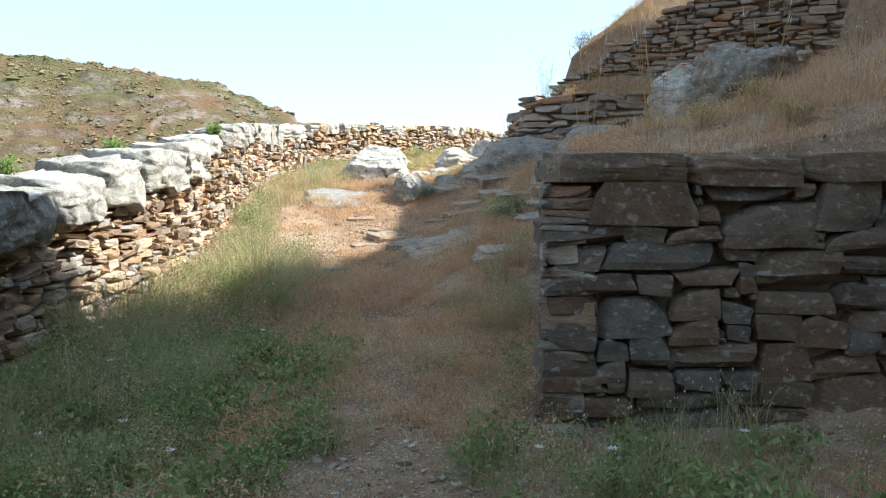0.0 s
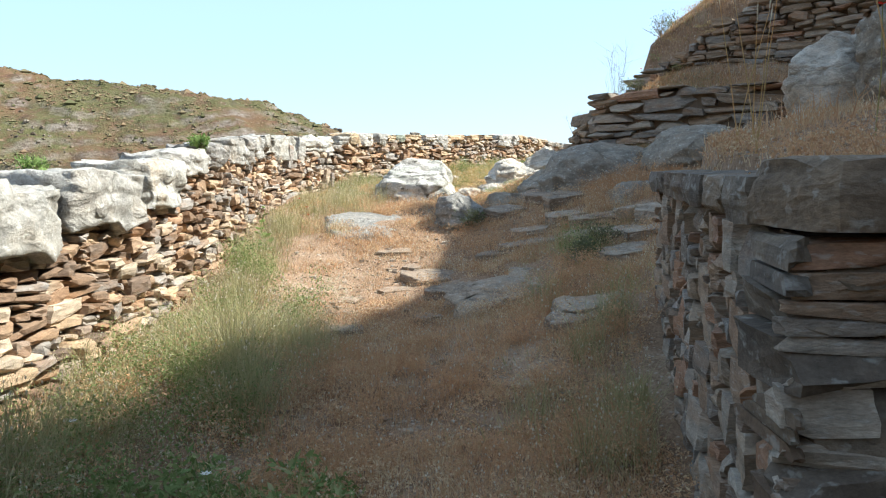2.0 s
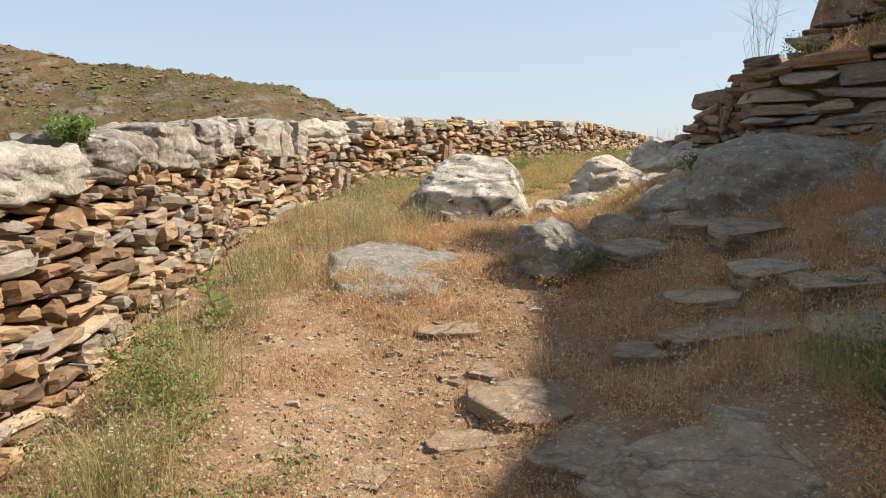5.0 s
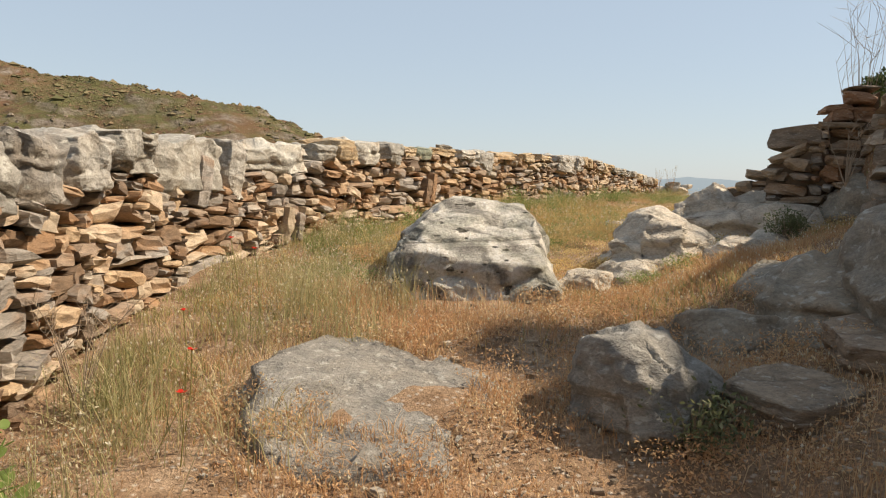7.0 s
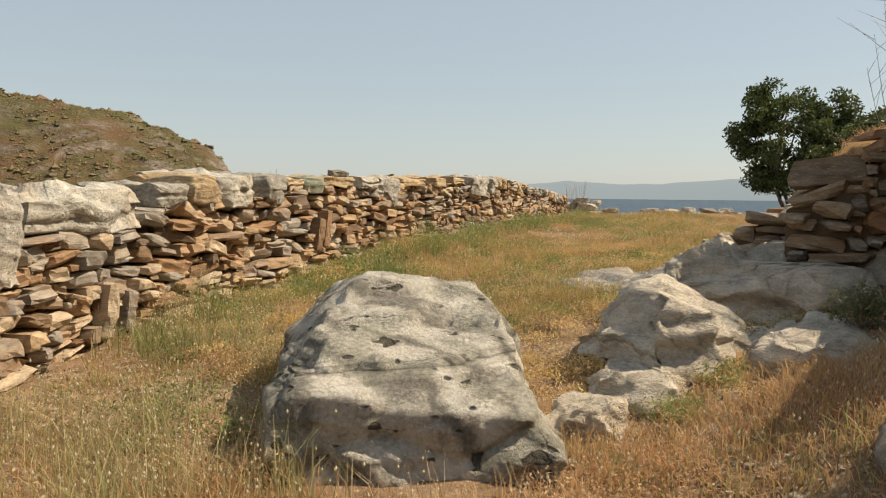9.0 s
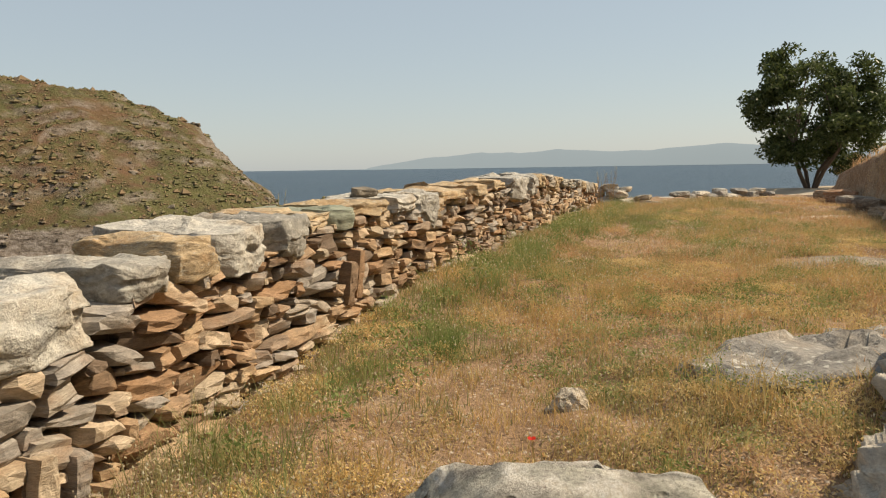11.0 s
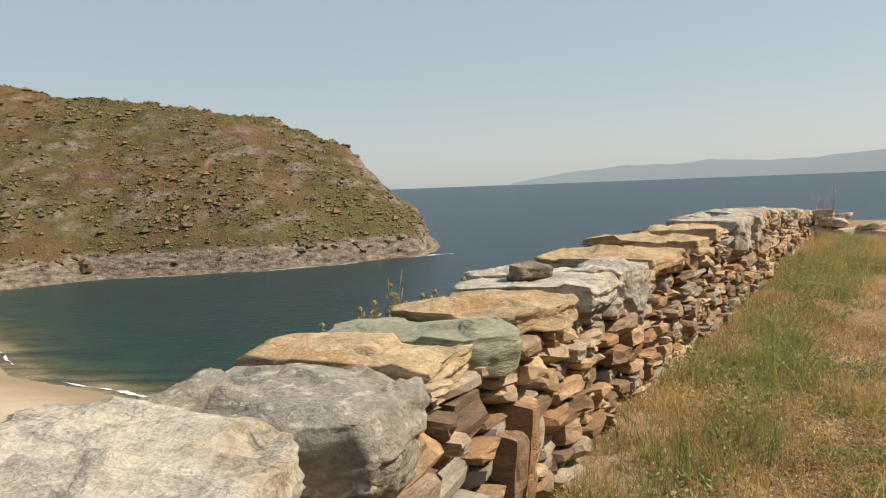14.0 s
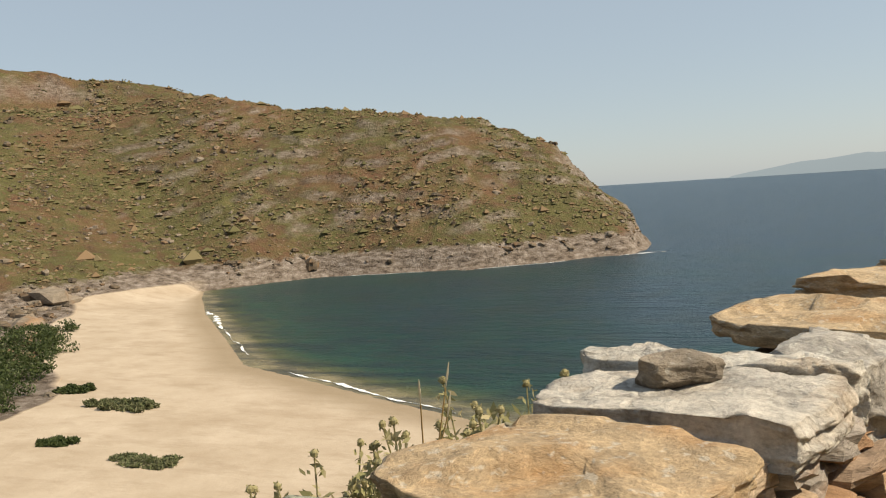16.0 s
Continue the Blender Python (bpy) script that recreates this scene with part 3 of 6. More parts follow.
# ---- stones ----
def chip(rng, b=(0.05, 0.06, 0.13), jitter=0.1):
    """A chamfered, uneven block within -0.5..0.5, as triangles (44 of them)."""
    S = (-1, 1)
    idx, vs = {}, []
    skew = rng.uniform(-jitter, jitter, (2, 2, 2, 3))
    for i in (0, 1):
        for j in (0, 1):
            for k in (0, 1):
                for ax in range(3):
                    p = [S[i] * 0.5, S[j] * 0.5, S[k] * 0.5]
                    for o in range(3):
                        if o != ax:
                            p[o] -= math.copysign(b[o] * rng.uniform(0.5, 1.5), p[o])
                    idx[i, j, k, ax] = len(vs)
                    vs.append(np.array(p) + skew[i, j, k] * (1, 0.8, 1.2))
    quads, tris = [], []
    for s in (0, 1):
        quads.append([idx[s, 0, 0, 0], idx[s, 1, 0, 0], idx[s, 1, 1, 0], idx[s, 0, 1, 0]])
        quads.append([idx[0, s, 0, 1], idx[1, s, 0, 1], idx[1, s, 1, 1], idx[0, s, 1, 1]])
        quads.append([idx[0, 0, s, 2], idx[1, 0, s, 2], idx[1, 1, s, 2], idx[0, 1, s, 2]])
        for u in (0, 1):
            quads.append([idx[s, u, 0, 0], idx[s, u, 1, 0], idx[s, u, 1, 1], idx[s, u, 0, 1]])
            quads.append([idx[s, 0, u, 0], idx[s, 1, u, 0], idx[s, 1, u, 2], idx[s, 0, u, 2]])
            quads.append([idx[0, s, u, 1], idx[1, s, u, 1], idx[1, s, u, 2], idx[0, s, u, 2]])
            for k in (0, 1):
                tris.append([idx[s, u, k, 0], idx[s, u, k, 1], idx[s, u, k, 2]])
    for q in quads:
        tris += [[q[0], q[1], q[2]], [q[0], q[2], q[3]]]
    v, t = np.array(vs), np.array(tris)
    n = np.cross(v[t[:, 1]] - v[t[:, 0]], v[t[:, 2]] - v[t[:, 0]])
    turn = (n * v[t].mean(1)).sum(1) < 0
    t[turn] = t[turn][:, ::-1]
    return v, t


RNG = np.random.default_rng(7)
GRIT = [chip(RNG) for _ in range(16)]


def cube_shell(n):
    """The surface of a cube -1..1 in quads, n to an edge."""
    u = np.linspace(-1, 1, n + 1)
    vs, fs = [], []
    for ax in range(3):
        for s in (-1, 1):
            a, b = np.meshgrid(u, u)
            p = np.zeros((a.size, 3))
            p[:, ax], p[:, (ax + 1) % 3], p[:, (ax + 2) % 3] = s, a.ravel(), b.ravel()
            i = np.arange(a.size).reshape(n + 1, n + 1)
            q = np.stack([i[:-1, :-1], i[:-1, 1:], i[1:, 1:], i[1:, :-1]], -1).reshape(-1, 4)
            fs.append((q if s > 0 else q[:, ::-1]) + sum(len(v) for v in vs))
            vs.append(p)
    v, f = np.concatenate(vs), np.concatenate(fs)
    key, inv = np.unique(np.round(v, 5), axis=0, return_inverse=True)
    return key, inv.reshape(-1)[f]


SHELLS = {n: cube_shell(n) for n in (3, 6, 10, 18, 27, 44)}


def cobble(rng, box, cuts, jitter):
    """An uneven wall stone within about -0.5..0.5: a rounded block with a few flat breaks."""
    p, f = SHELLS[3]
    u = np.sign(p) * np.abs(p) ** 0.8
    q = u / np.linalg.norm(u, axis=1)[:, None]
    m = q * (1 - box) + u * box
    for _ in range(cuts):
        n = rng.normal(0, 1, 3)
        n /= np.linalg.norm(n)
        m = m - np.clip(m @ n - rng.uniform(0.78, 1.1), 0, None)[:, None] * n
    m = m * (1 + 0.16 * rng.uniform(-1, 1) * m[:, [2, 0, 1]] * (1, 0.6, 1)) + rng.normal(0, jitter, m.shape)
    return m / np.abs(m).max(0) * 0.52, f


CHIPS = [cobble(RNG, 0.72, 5, 0.045) for _ in range(26)]
BLOCKS = [cobble(RNG, 0.9, 3, 0.03) for _ in range(18)]


def rock_mesh(half, seed, n=18, notch=(), box=0.45, rough=0.12, ledges=0.04, planes=(), freq=1.6, facets=22, cut=(0.8, 0.98), corners=0, blocks=None, cells=26, cleft=0.0, clefts=28):
    """An uneven rock: a rounded block cut by planes, with lumps and bedding ledges. half: its half sizes."""
    p, f = SHELLS[n]
    p = p.copy()
    q = p / np.linalg.norm(p, axis=1)[:, None]
    p = q * (1 - box) + p * box
    half = np.array(half, float)
    m = p * half
    size = half.mean()
    for nrm, h in planes:
        nrm = np.array(nrm, float)
        nrm = nrm / np.linalg.norm(nrm)
        over = np.clip(m @ nrm - h, 0, None)
        m = m - over[:, None] * nrm
    fr = np.random.default_rng(seed)
    for _ in range(facets):
        nrm = fr.normal(0, 1, 3) * (1, 1, 0.8)
        nrm /= np.linalg.norm(nrm)
        h = (np.abs(nrm) * half).sum() if box > 0.7 else np.linalg.norm(nrm * half)
        over = np.clip(m @ nrm - h * fr.uniform(*cut), 0, None)
        m = m - over[:, None] * nrm
    for k in range(corners):
        a = math.pi / 4 + k * math.pi / 2 + fr.normal(0, 0.45)
        nrm = np.array([math.cos(a), math.sin(a), 0.0])
        h = (np.abs(nrm) * half).sum() * fr.uniform(0.66, 0.95)
        over = np.clip(m @ nrm - h, 0, None)
        m = m - over[:, None] * nrm
    for zc, wide, amount in notch:
        m = m * (1 - amount * np.exp(-((m[:, 2:3] - zc - 0.12 * m[:, :1] + 0.05 * np.sin(9 * m[:, :1])) / wide) ** 2) * (1, 1, 0))
    g = m / size * freq
    lump = fbm(g + seed * 3.7, 5, seed, 0.55)
    crack = 1 - np.abs(fbm(g * 1.7 + seed * 1.3, 3, seed + 40))
    bed = vnoise(np.stack([g[:, 0] * 0.3, g[:, 1] * 0.3, m[:, 2] / size * 9 + 0.6 * lump], -1), seed + 9)
    push = rough * lump - 0.5 * rough * np.clip(crack - 0.8, 0, 1) * 3
    m = m + q * np.minimum(half, size)[None] * push[:, None]
    if blocks is None:
        blocks = 0.055 if n >= 27 else 0.0
    if blocks:
        c = fr.uniform(m.min(0), m.max(0), (cells, 3))
        far = np.linalg.norm((m[:, None] - c[None]) * (1, 1, 1.5) + 0.05 * size * lump[:, None, None], axis=2)
        k = far.argmin(1)
        two = np.partition(far, 1, axis=1)[:, :2]
        lean = fr.normal(0, 0.3, (cells, 3))
        step = fr.normal(0, 0.6, cells)[k] + ((m - c[k]) * lean[k]).sum(1) / size - 0.55 * np.exp(-((two[:, 1] - two[:, 0]) / (0.07 * size)) ** 2)
        m = m + q * np.minimum(half, size)[None] * blocks * step[:, None]
    if cleft:
        c = m[fr.choice(len(m), clefts, replace=False)]
        k = np.linalg.norm((m[:, None] - c[None]) * (1, 1, 1.6) + 0.06 * size * lump[:, None, None], axis=2).argmin(1)
        out = np.sign(c) * np.abs(c / half) ** (1 if box < 0.7 else 4) / half
        out = out / np.linalg.norm(out, axis=1)[:, None] + fr.normal(0, 0.22, c.shape)
        out /= np.linalg.norm(out, axis=1)[:, None]
        mid = np.stack([np.bincount(k, m[:, a], clefts) for a in range(3)], -1) / np.maximum(np.bincount(k, minlength=clefts), 1)[:, None]
        m = m - cleft * ((m - mid[k]) * out[k]).sum(1)[:, None] * out[k]
    side = 1 - np.abs(q[:, 2:3])
    m = m + q * (1, 1, 0.2) * side * ledges * np.sign(bed)[:, None] * np.abs(bed[:, None]) ** 0.4 * size
    return mesh_of("rock", m, f, n >= 18)


def turned(ob, x, y, z, rz=0, rx=0, ry=0):
    ob.matrix_basis = pose(x, y, z, rx, ry, rz)
    return ob


class Line:
    """A line in plan with its length; at(s) gives place and bearing."""

    def __init__(self, pts):
        self.p = np.array(pts, float)
        self.s = np.concatenate([[0], np.cumsum(np.hypot(*np.diff(self.p, axis=0).T))])
        self.length = self.s[-1]

    def at(self, s):
        x, y = np.interp(s, self.s, self.p[:, 0]), np.interp(s, self.s, self.p[:, 1])
        e = 0.12
        x2, y2 = np.interp(s + e, self.s, self.p[:, 0]), np.interp(s + e, self.s, self.p[:, 1])
        x1, y1 = np.interp(s - e, self.s, self.p[:, 0]), np.interp(s - e, self.s, self.p[:, 1])
        return x, y, math.atan2(y2 - y1, x2 - x1)


def pack(length, base, top, rng, lens, heights, cell=0.02, gap=0.006, tol=0.03):
    """Fills a wall face with stones, lowest gap first: (s0, s1, z0, z1). base, top: functions of s."""
    n = int(length / cell)
    s = (np.arange(n) + 0.5) * cell
    h, lim = base(s), top(s)
    out = []
    for _ in range(6000):
        room = lim - h
        k = int(np.argmin(np.where(room > 0.02, h + 0.03 * rng.random(n), 1e9)))
        if room[k] <= 0.02:
            break
        a = b = k
        want = rng.uniform(*lens) * (1 if rng.random() > 0.12 else 1.5)
        shift = int(rng.uniform(0, want) / cell)
        while a > 0 and k - a < shift and h[a - 1] < h[k] + tol and (b - a) * cell < want:
            a -= 1
        while b < n - 1 and h[b + 1] < h[k] + tol and (b - a) * cell < want:
            b += 1
        wide = (b - a + 1) * cell
        z0 = h[a:b + 1].max()
        up = rng.uniform(*heights) * (0.75 + 0.5 * min(1.0, wide / lens[1]))
        up = min(up, max(0.035, 0.8 * wide))
        up = min(up, max(0.03, float(lim[a:b + 1].max()) - z0))
        if float(lim[a:b + 1].max()) - z0 - up < heights[0] * 0.6:
            up = max(0.03, float(lim[a:b + 1].max()) - z0)
        if wide > 0.035:
            out.append((a * cell + gap / 2, (b + 1) * cell - gap / 2, z0, z0 + up - gap * 0.6))
        h[a:b + 1] = z0 + up
    return out


def lay(line, stones, side, depth, shapes, rng, proud=0.03, tilt=3.0):
    """Places for packed stones on the face of a wall: (shape number, matrix). side: +1 where the face looks to the right of the line."""
    out = []
    for s0, s1, z0, z1 in stones:
        x, y, a = line.at((s0 + s1) / 2)
        dx, dy = math.sin(a) * side, -math.cos(a) * side
        d = depth * rng.uniform(0.8, 1.2)
        o = rng.uniform(-proud, proud) - d / 2
        m = pose(x + dx * o, y + dy * o, (z0 + z1) / 2, rng.normal(0, tilt), rng.normal(0, tilt * 1.2), math.degrees(a) + rng.normal(0, 4))
        out.append((int(rng.integers(len(shapes))), m @ Matrix.Diagonal(((s1 - s0) * 1.09, d, (z1 - z0) * 1.14, 1)), x, y))
    return out


def set_stones(places, shapes, name, material, parent, bulk_material=None, chosen=None):
    """Makes each chosen stone a part on shared meshes, and joins the others into one."""
    shared, rest = {}, []
    for k, m, x, y in places:
        if chosen is None or chosen(x, y):
            if k not in shared:
                shared[k] = mesh_of(name, *shapes[k])
                shared[k].materials.append(material)
            ob = new(name, shared[k])
            ob.parent = parent
            ob.matrix_basis = m
        else:
            v = np.c_[shapes[k][0], np.ones(len(shapes[k][0]))] @ np.array(m).T
            rest.append((v[:, :3], shapes[k][1]))
    if rest:
        tagged(part(name + "s", mesh_of(name + "s", *join(rest)), bulk_material or material, parent), kind="stuff")


def core_mesh(line, base, top, near, far, side, step=0.25):
    """The core of a wall, set back from its face and dark as the shade in the gaps."""
    ss = np.linspace(0, line.length, max(2, int(line.length / step)))
    vs = []
    for s in ss:
        x, y, a = line.at(s)
        dx, dy = math.sin(a) * side, -math.cos(a) * side
        b, t = float(base(np.array([s]))[0]), float(top(np.array([s]))[0])
        for o, z in ((-near, b), (-near, t), (-far, t), (-far, b)):
            vs.append((x + dx * o, y + dy * o, z))
    fs = []
    for k in range(len(ss) - 1):
        for j in range(4):
            fs.append([4 * k + j, 4 * k + (j + 1) % 4, 4 * k + 4 + (j + 1) % 4, 4 * k + 4 + j])
    fs += [[0, 1, 2, 3], [4 * len(ss) - 1 - j for j in range(4)]]
    bm = bmesh.new()
    bv = [bm.verts.new(v) for v in vs]
    for f in fs:
        bm.faces.new([bv[i] for i in f])
    bmesh.ops.recalc_face_normals(bm, faces=bm.faces)
    me = bpy.data.meshes.new("core")
    bm.to_mesh(me)
    bm.free()
    return me


def ground_at(line, sink=0.08):
    def f(s):
        x, y = np.interp(s, line.s, line.p[:, 0]), np.interp(s, line.s, line.p[:, 1])
        return near_height(x, y, False) - sink
    return f


# ---- rocks ----
BARE = []


def rock(label, place, half, seed, material, rz=0, rx=0, ry=0, n=18, bare=0.62, name="rock", category="rock", group="", **shape):
    if n >= 27 and "cleft" not in shape:
        shape["cleft"] = 0.5
    me = rock_mesh(half, seed, n=n, **shape)
    ob = part(name, me, material)
    turned(ob, *place, rz, rx, ry)
    if bare:
        BARE.append((place[0], place[1], half[0] * bare, half[1] * bare, rz))
    return tagged(ob, label, category, group)


rock("large pale marble boulder with dark pits beside the path", (-1.1, 12.82, 1.1), (0.56, 0.78, 0.6), 3, M_BOULDER, n=44, bare=0.95, name="boulder", category="boulder",
     box=0.72, rough=0.055, ledges=0.03, blocks=0.025, cells=20, cleft=0.28, clefts=40, facets=9, cut=(0.88, 0.98), notch=[(0.02, 0.025, 0.08), (-0.2, 0.03, 0.06), (-0.4, 0.12, 0.12)], freq=2.6,
     planes=[((0.04, -0.34, 0.94), 0.3), ((0.92, -0.05, 0.36), 0.46), ((-0.6, -0.1, 0.79), 0.46), ((-0.12, -0.95, 0.28), 0.5), ((-0.97, -0.1, -0.1), 0.54), ((-0.72, -0.7, 0.0), 0.68), ((0.7, -0.7, -0.1), 0.78), ((0.1, 0.6, 0.8), 0.74)])
rock("flat grey bedrock hump rising from the path", (-1.5, 11.0, 0.62), (0.74, 1.0, 0.27), 11, M_HUMP, rz=28, rx=8, ry=4, bare=0.45, n=27, box=0.4, rough=0.06, ledges=0.05, blocks=0.09)
rock("weathered grey rock in the dry grass", (-0.42, 10.85, 0.86), (0.29, 0.29, 0.3), 14, M_HUMP, rz=25, n=27, box=0.2, rough=0.1, ledges=0.06, facets=9, cut=(0.74, 0.95), blocks=0.08)
rock("low brown rock half buried in dry grass", (0.12, 11.55, 0.92), (0.36, 0.34, 0.2), 15, M_BEDROCK, rz=-20, rx=-12, box=0.25, rough=0.12)
rock("big smooth grey bedrock outcrop below the ruined wall", (1.15, 11.45, 0.98), (0.78, 0.95, 0.72), 21, M_BEDROCK, rz=-35, n=27, box=0.25, rough=0.1, ledges=0.03)
rock("grey bedrock shoulder beside the outcrop", (0.62, 11.6, 0.95), (0.42, 0.7, 0.42), 22, M_BEDROCK, rz=12, n=27, box=0.25, rough=0.14, ledges=0.08)
rock("smooth grey bedrock against the ruined wall", (2.25, 10.9, 1.42), (0.62, 0.6, 0.4), 23, M_BEDROCK, rz=20, n=27, box=0.25, rough=0.12)
rock("pale rough rock at the foot of the outcrop", (1.45, 10.1, 1.0), (0.42, 0.32, 0.24), 24, M_BEDROCK, rz=10, rough=0.16, ledges=0.08)
rock("cracked white rock outcrop in the sun", (0.2, 13.6, 1.1), (0.5, 0.56, 0.42), 31, M_WHITE, rz=10, n=44, box=0.45, rough=0.12, ledges=0.16, blocks=0.1, cells=30, facets=14, cut=(0.7, 0.95), cleft=0.85, clefts=80)
rock("cracked white rock slab sloping to the path", (0.72, 13.15, 1.1), (0.5, 0.52, 0.3), 32, M_WHITE, rz=-25, rx=-16, n=44, box=0.45, rough=0.1, ledges=0.1, blocks=0.08, cells=26, facets=12, cut=(0.72, 0.95), cleft=0.85, clefts=70)
rock("low white rock at the foot of the outcrop", (-0.02, 13.1, 1.05), (0.3, 0.28, 0.16), 34, M_WHITE, rz=50, n=27, box=0.45, rough=0.12, ledges=0.12, blocks=0.08, cells=16, cleft=0.8, clefts=40)
rock("small pale rock in the path", (-0.42, 12.75, 1.06), (0.2, 0.15, 0.1), 33, M_WHITE, rough=0.2)
rock("long pale cracked rock ridge below the bank", (1.1, 14.2, 1.3), (0.95, 0.6, 0.38), 35, M_WHITE, rz=12, n=44, box=0.4, rough=0.1, ledges=0.1, blocks=0.08, cells=34, facets=14, cut=(0.72, 0.95), cleft=0.85, clefts=90)
rock("rough grey rock against the bank", (2.05, 13.75, 1.55), (0.5, 0.55, 0.4), 36, M_BEDROCK, rz=30, n=27, rough=0.18, ledges=0.12)
rock("long pale grey bedrock hump on the terrace", (0.74, 15.22, 1.21), (0.98, 0.48, 0.21), 37, M_COPING, rz=14, n=44, box=0.3, rough=0.1, ledges=0.08, cleft=0.7, clefts=60)
rock("flat grey rock level with the terrace grass", (2.75, 18.45, 1.3), (0.85, 0.5, 0.13), 38, M_BEDROCK, rz=12, n=18, box=0.3, rough=0.12)
rock("flat pale rock at the foot of the bank", (5.3, 22.4, 1.4), (0.8, 0.5, 0.13), 39, M_WHITE, rz=25, n=18, rough=0.12)
rock("small pale stone lying in the grass", (-0.68, 14.88, 1.25), (0.1, 0.08, 0.09), 40, M_WHITE, n=10, rough=0.2, bare=0, name="stone", category="stone")
rock("pale rock on the upper slope", (3.1, 7.9, 2.05), (0.55, 0.5, 0.5), 41, M_BEDROCK, rz=30, n=27, rough=0.16)
rock("pale rounded rock on the upper slope", (2.7, 8.6, 1.95), (0.4, 0.4, 0.42), 42, M_WHITE, rz=70, n=18, rough=0.16)

# stepping slabs set into the slope
M_SLAB = stone_mat("schist_slab", [(0.28, 0.215, 0.155), (0.34, 0.27, 0.2), (0.30, 0.22, 0.155)], stain=(0.35, 0.22, 0.125), stain_amount=0.7, lichen=0.4, scale=1.1, squash=(1, 1, 3), cracks=0.45, depth=0.03)
SLABS = [(0.12, 8.3, 0.5, 0.33, 0.11, 14, -7), (-0.32, 8.62, 0.26, 0.22, 0.08, -30, -6), (0.15, 6.3, 0.2, 0.16, 0.05, 20, -4), (0.95, 9.6, 0.26, 0.16, 0.07, -5, -5), (0.55, 10.9, 0.26, 0.2, 0.09, 15, -8), (1.0, 8.3, 0.25, 0.18, 0.07, 15, -4), (0.32, 9.42, 0.3, 0.12, 0.06, 8, -3), (-0.02, 9.4, 0.2, 0.13, 0.06, -15, -3),
         (0.9, 9.02, 0.34, 0.2, 0.09, 8, -4), (0.3, 9.85, 0.18, 0.14, 0.05, 0, -4), (0.68, 9.98, 0.24, 0.16, 0.06, 20, -4), (0.08, 10.7, 0.19, 0.16, 0.08, 30, -8), (0.55, 7.15, 0.22, 0.17, 0.09, 5, -6), (0.46, 6.95, 0.2, 0.14, 0.09, 12, -5), (-0.62, 9.15, 0.26, 0.2, 0.08, 40, -8), (-1.1, 9.95, 0.17, 0.1, 0.05, 10, -5),
         (1.3, 9.45, 0.22, 0.15, 0.1, 0, 0), (1.25, 8.7, 0.3, 0.14, 0.08, 5, -3), (1.5, 9.15, 0.25, 0.2, 0.1, 30, -3), (0.72, 10.5, 0.22, 0.2, 0.1, 15, -8), (-1.55, 9.0, 0.15, 0.1, 0.04, 20, -5), (-1.3, 8.5, 0.13, 0.09, 0.04, -20, -5), (-1.75, 9.6, 0.15, 0.1, 0.04, 50, -5), (-0.95, 8.8, 0.14, 0.09, 0.05, 15, -5), (-1.05, 8.25, 0.12, 0.08, 0.05, -35, -5), (-0.85, 9.5, 0.13, 0.08, 0.05, 70, -5), (-1.2, 7.7, 0.13, 0.08, 0.05, 5, -5), (-0.6, 8.0, 0.1, 0.07, 0.05, 30, -5)]
for k, (x, y, a, b, c, rz, rx) in enumerate(SLABS):
    z = float(near_height(np.array([x]), np.array([y]), False)[0])
    rock("flat grey schist slab bedded in the slope", (x, y, z - ((0.02 if x > -0.3 else 0.045) if k else 0.085)), (a * 1.12, b * 1.2, c * (1.0 if k else 0.9)), 60 + k, M_SLAB, rz=rz, rx=-rx * 0.8, ry=(-6 if k else -9) if x > -0.3 else 0, facets=5, cut=(0.84, 1.0), corners=6, n=18 if k else 27, box=0.86, rough=0.05, ledges=0.05, blocks=0.12 if k else 0.3, cells=7 if k else 12, bare=0.8, name="stone_slab", category="slab", group="slabs on the path")

# the stone heap and the low broken wall at the end of the terrace
HEAP = [(3.6, 27.3, 1.58, 0.34, 0.3, 0.1), (3.95, 27.0, 1.57, 0.36, 0.25, 0.08), (3.75, 27.15, 1.73, 0.3, 0.24, 0.08), (4.3, 26.7, 1.55, 0.4, 0.2, 0.06), (3.65, 27.4, 1.86, 0.22, 0.2, 0.08), (3.9, 27.2, 1.82, 0.2, 0.2, 0.06), (4.2, 26.9, 1.66, 0.3, 0.2, 0.05), (3.4, 27.5, 1.75, 0.2, 0.2, 0.09)]
for k, (x, y, z, a, b, c) in enumerate(HEAP):
    rock("white stone slab in a loose heap", (x, y, z), (a, b, c), 90 + k, M_WHITE, rz=40 * k, rx=6, ry=5 * (k % 3 - 1), n=10, box=0.6, bare=0, name="stone_slab", category="slab", group="stone heap")
for k in range(11):
    rock("grey block of a low broken wall", (5.6 + 0.36 * k, 29.0 + 0.22 * k, 1.52 + 0.1 * (k % 2)), (0.3, 0.2, 0.06 + 0.02 * (k % 3)), 110 + k, M_COPING if k % 3 else M_WHITE, rz=25 + 9 * k, n=10, box=0.6, bare=0, name="stone_block", category="block", group="low broken wall")

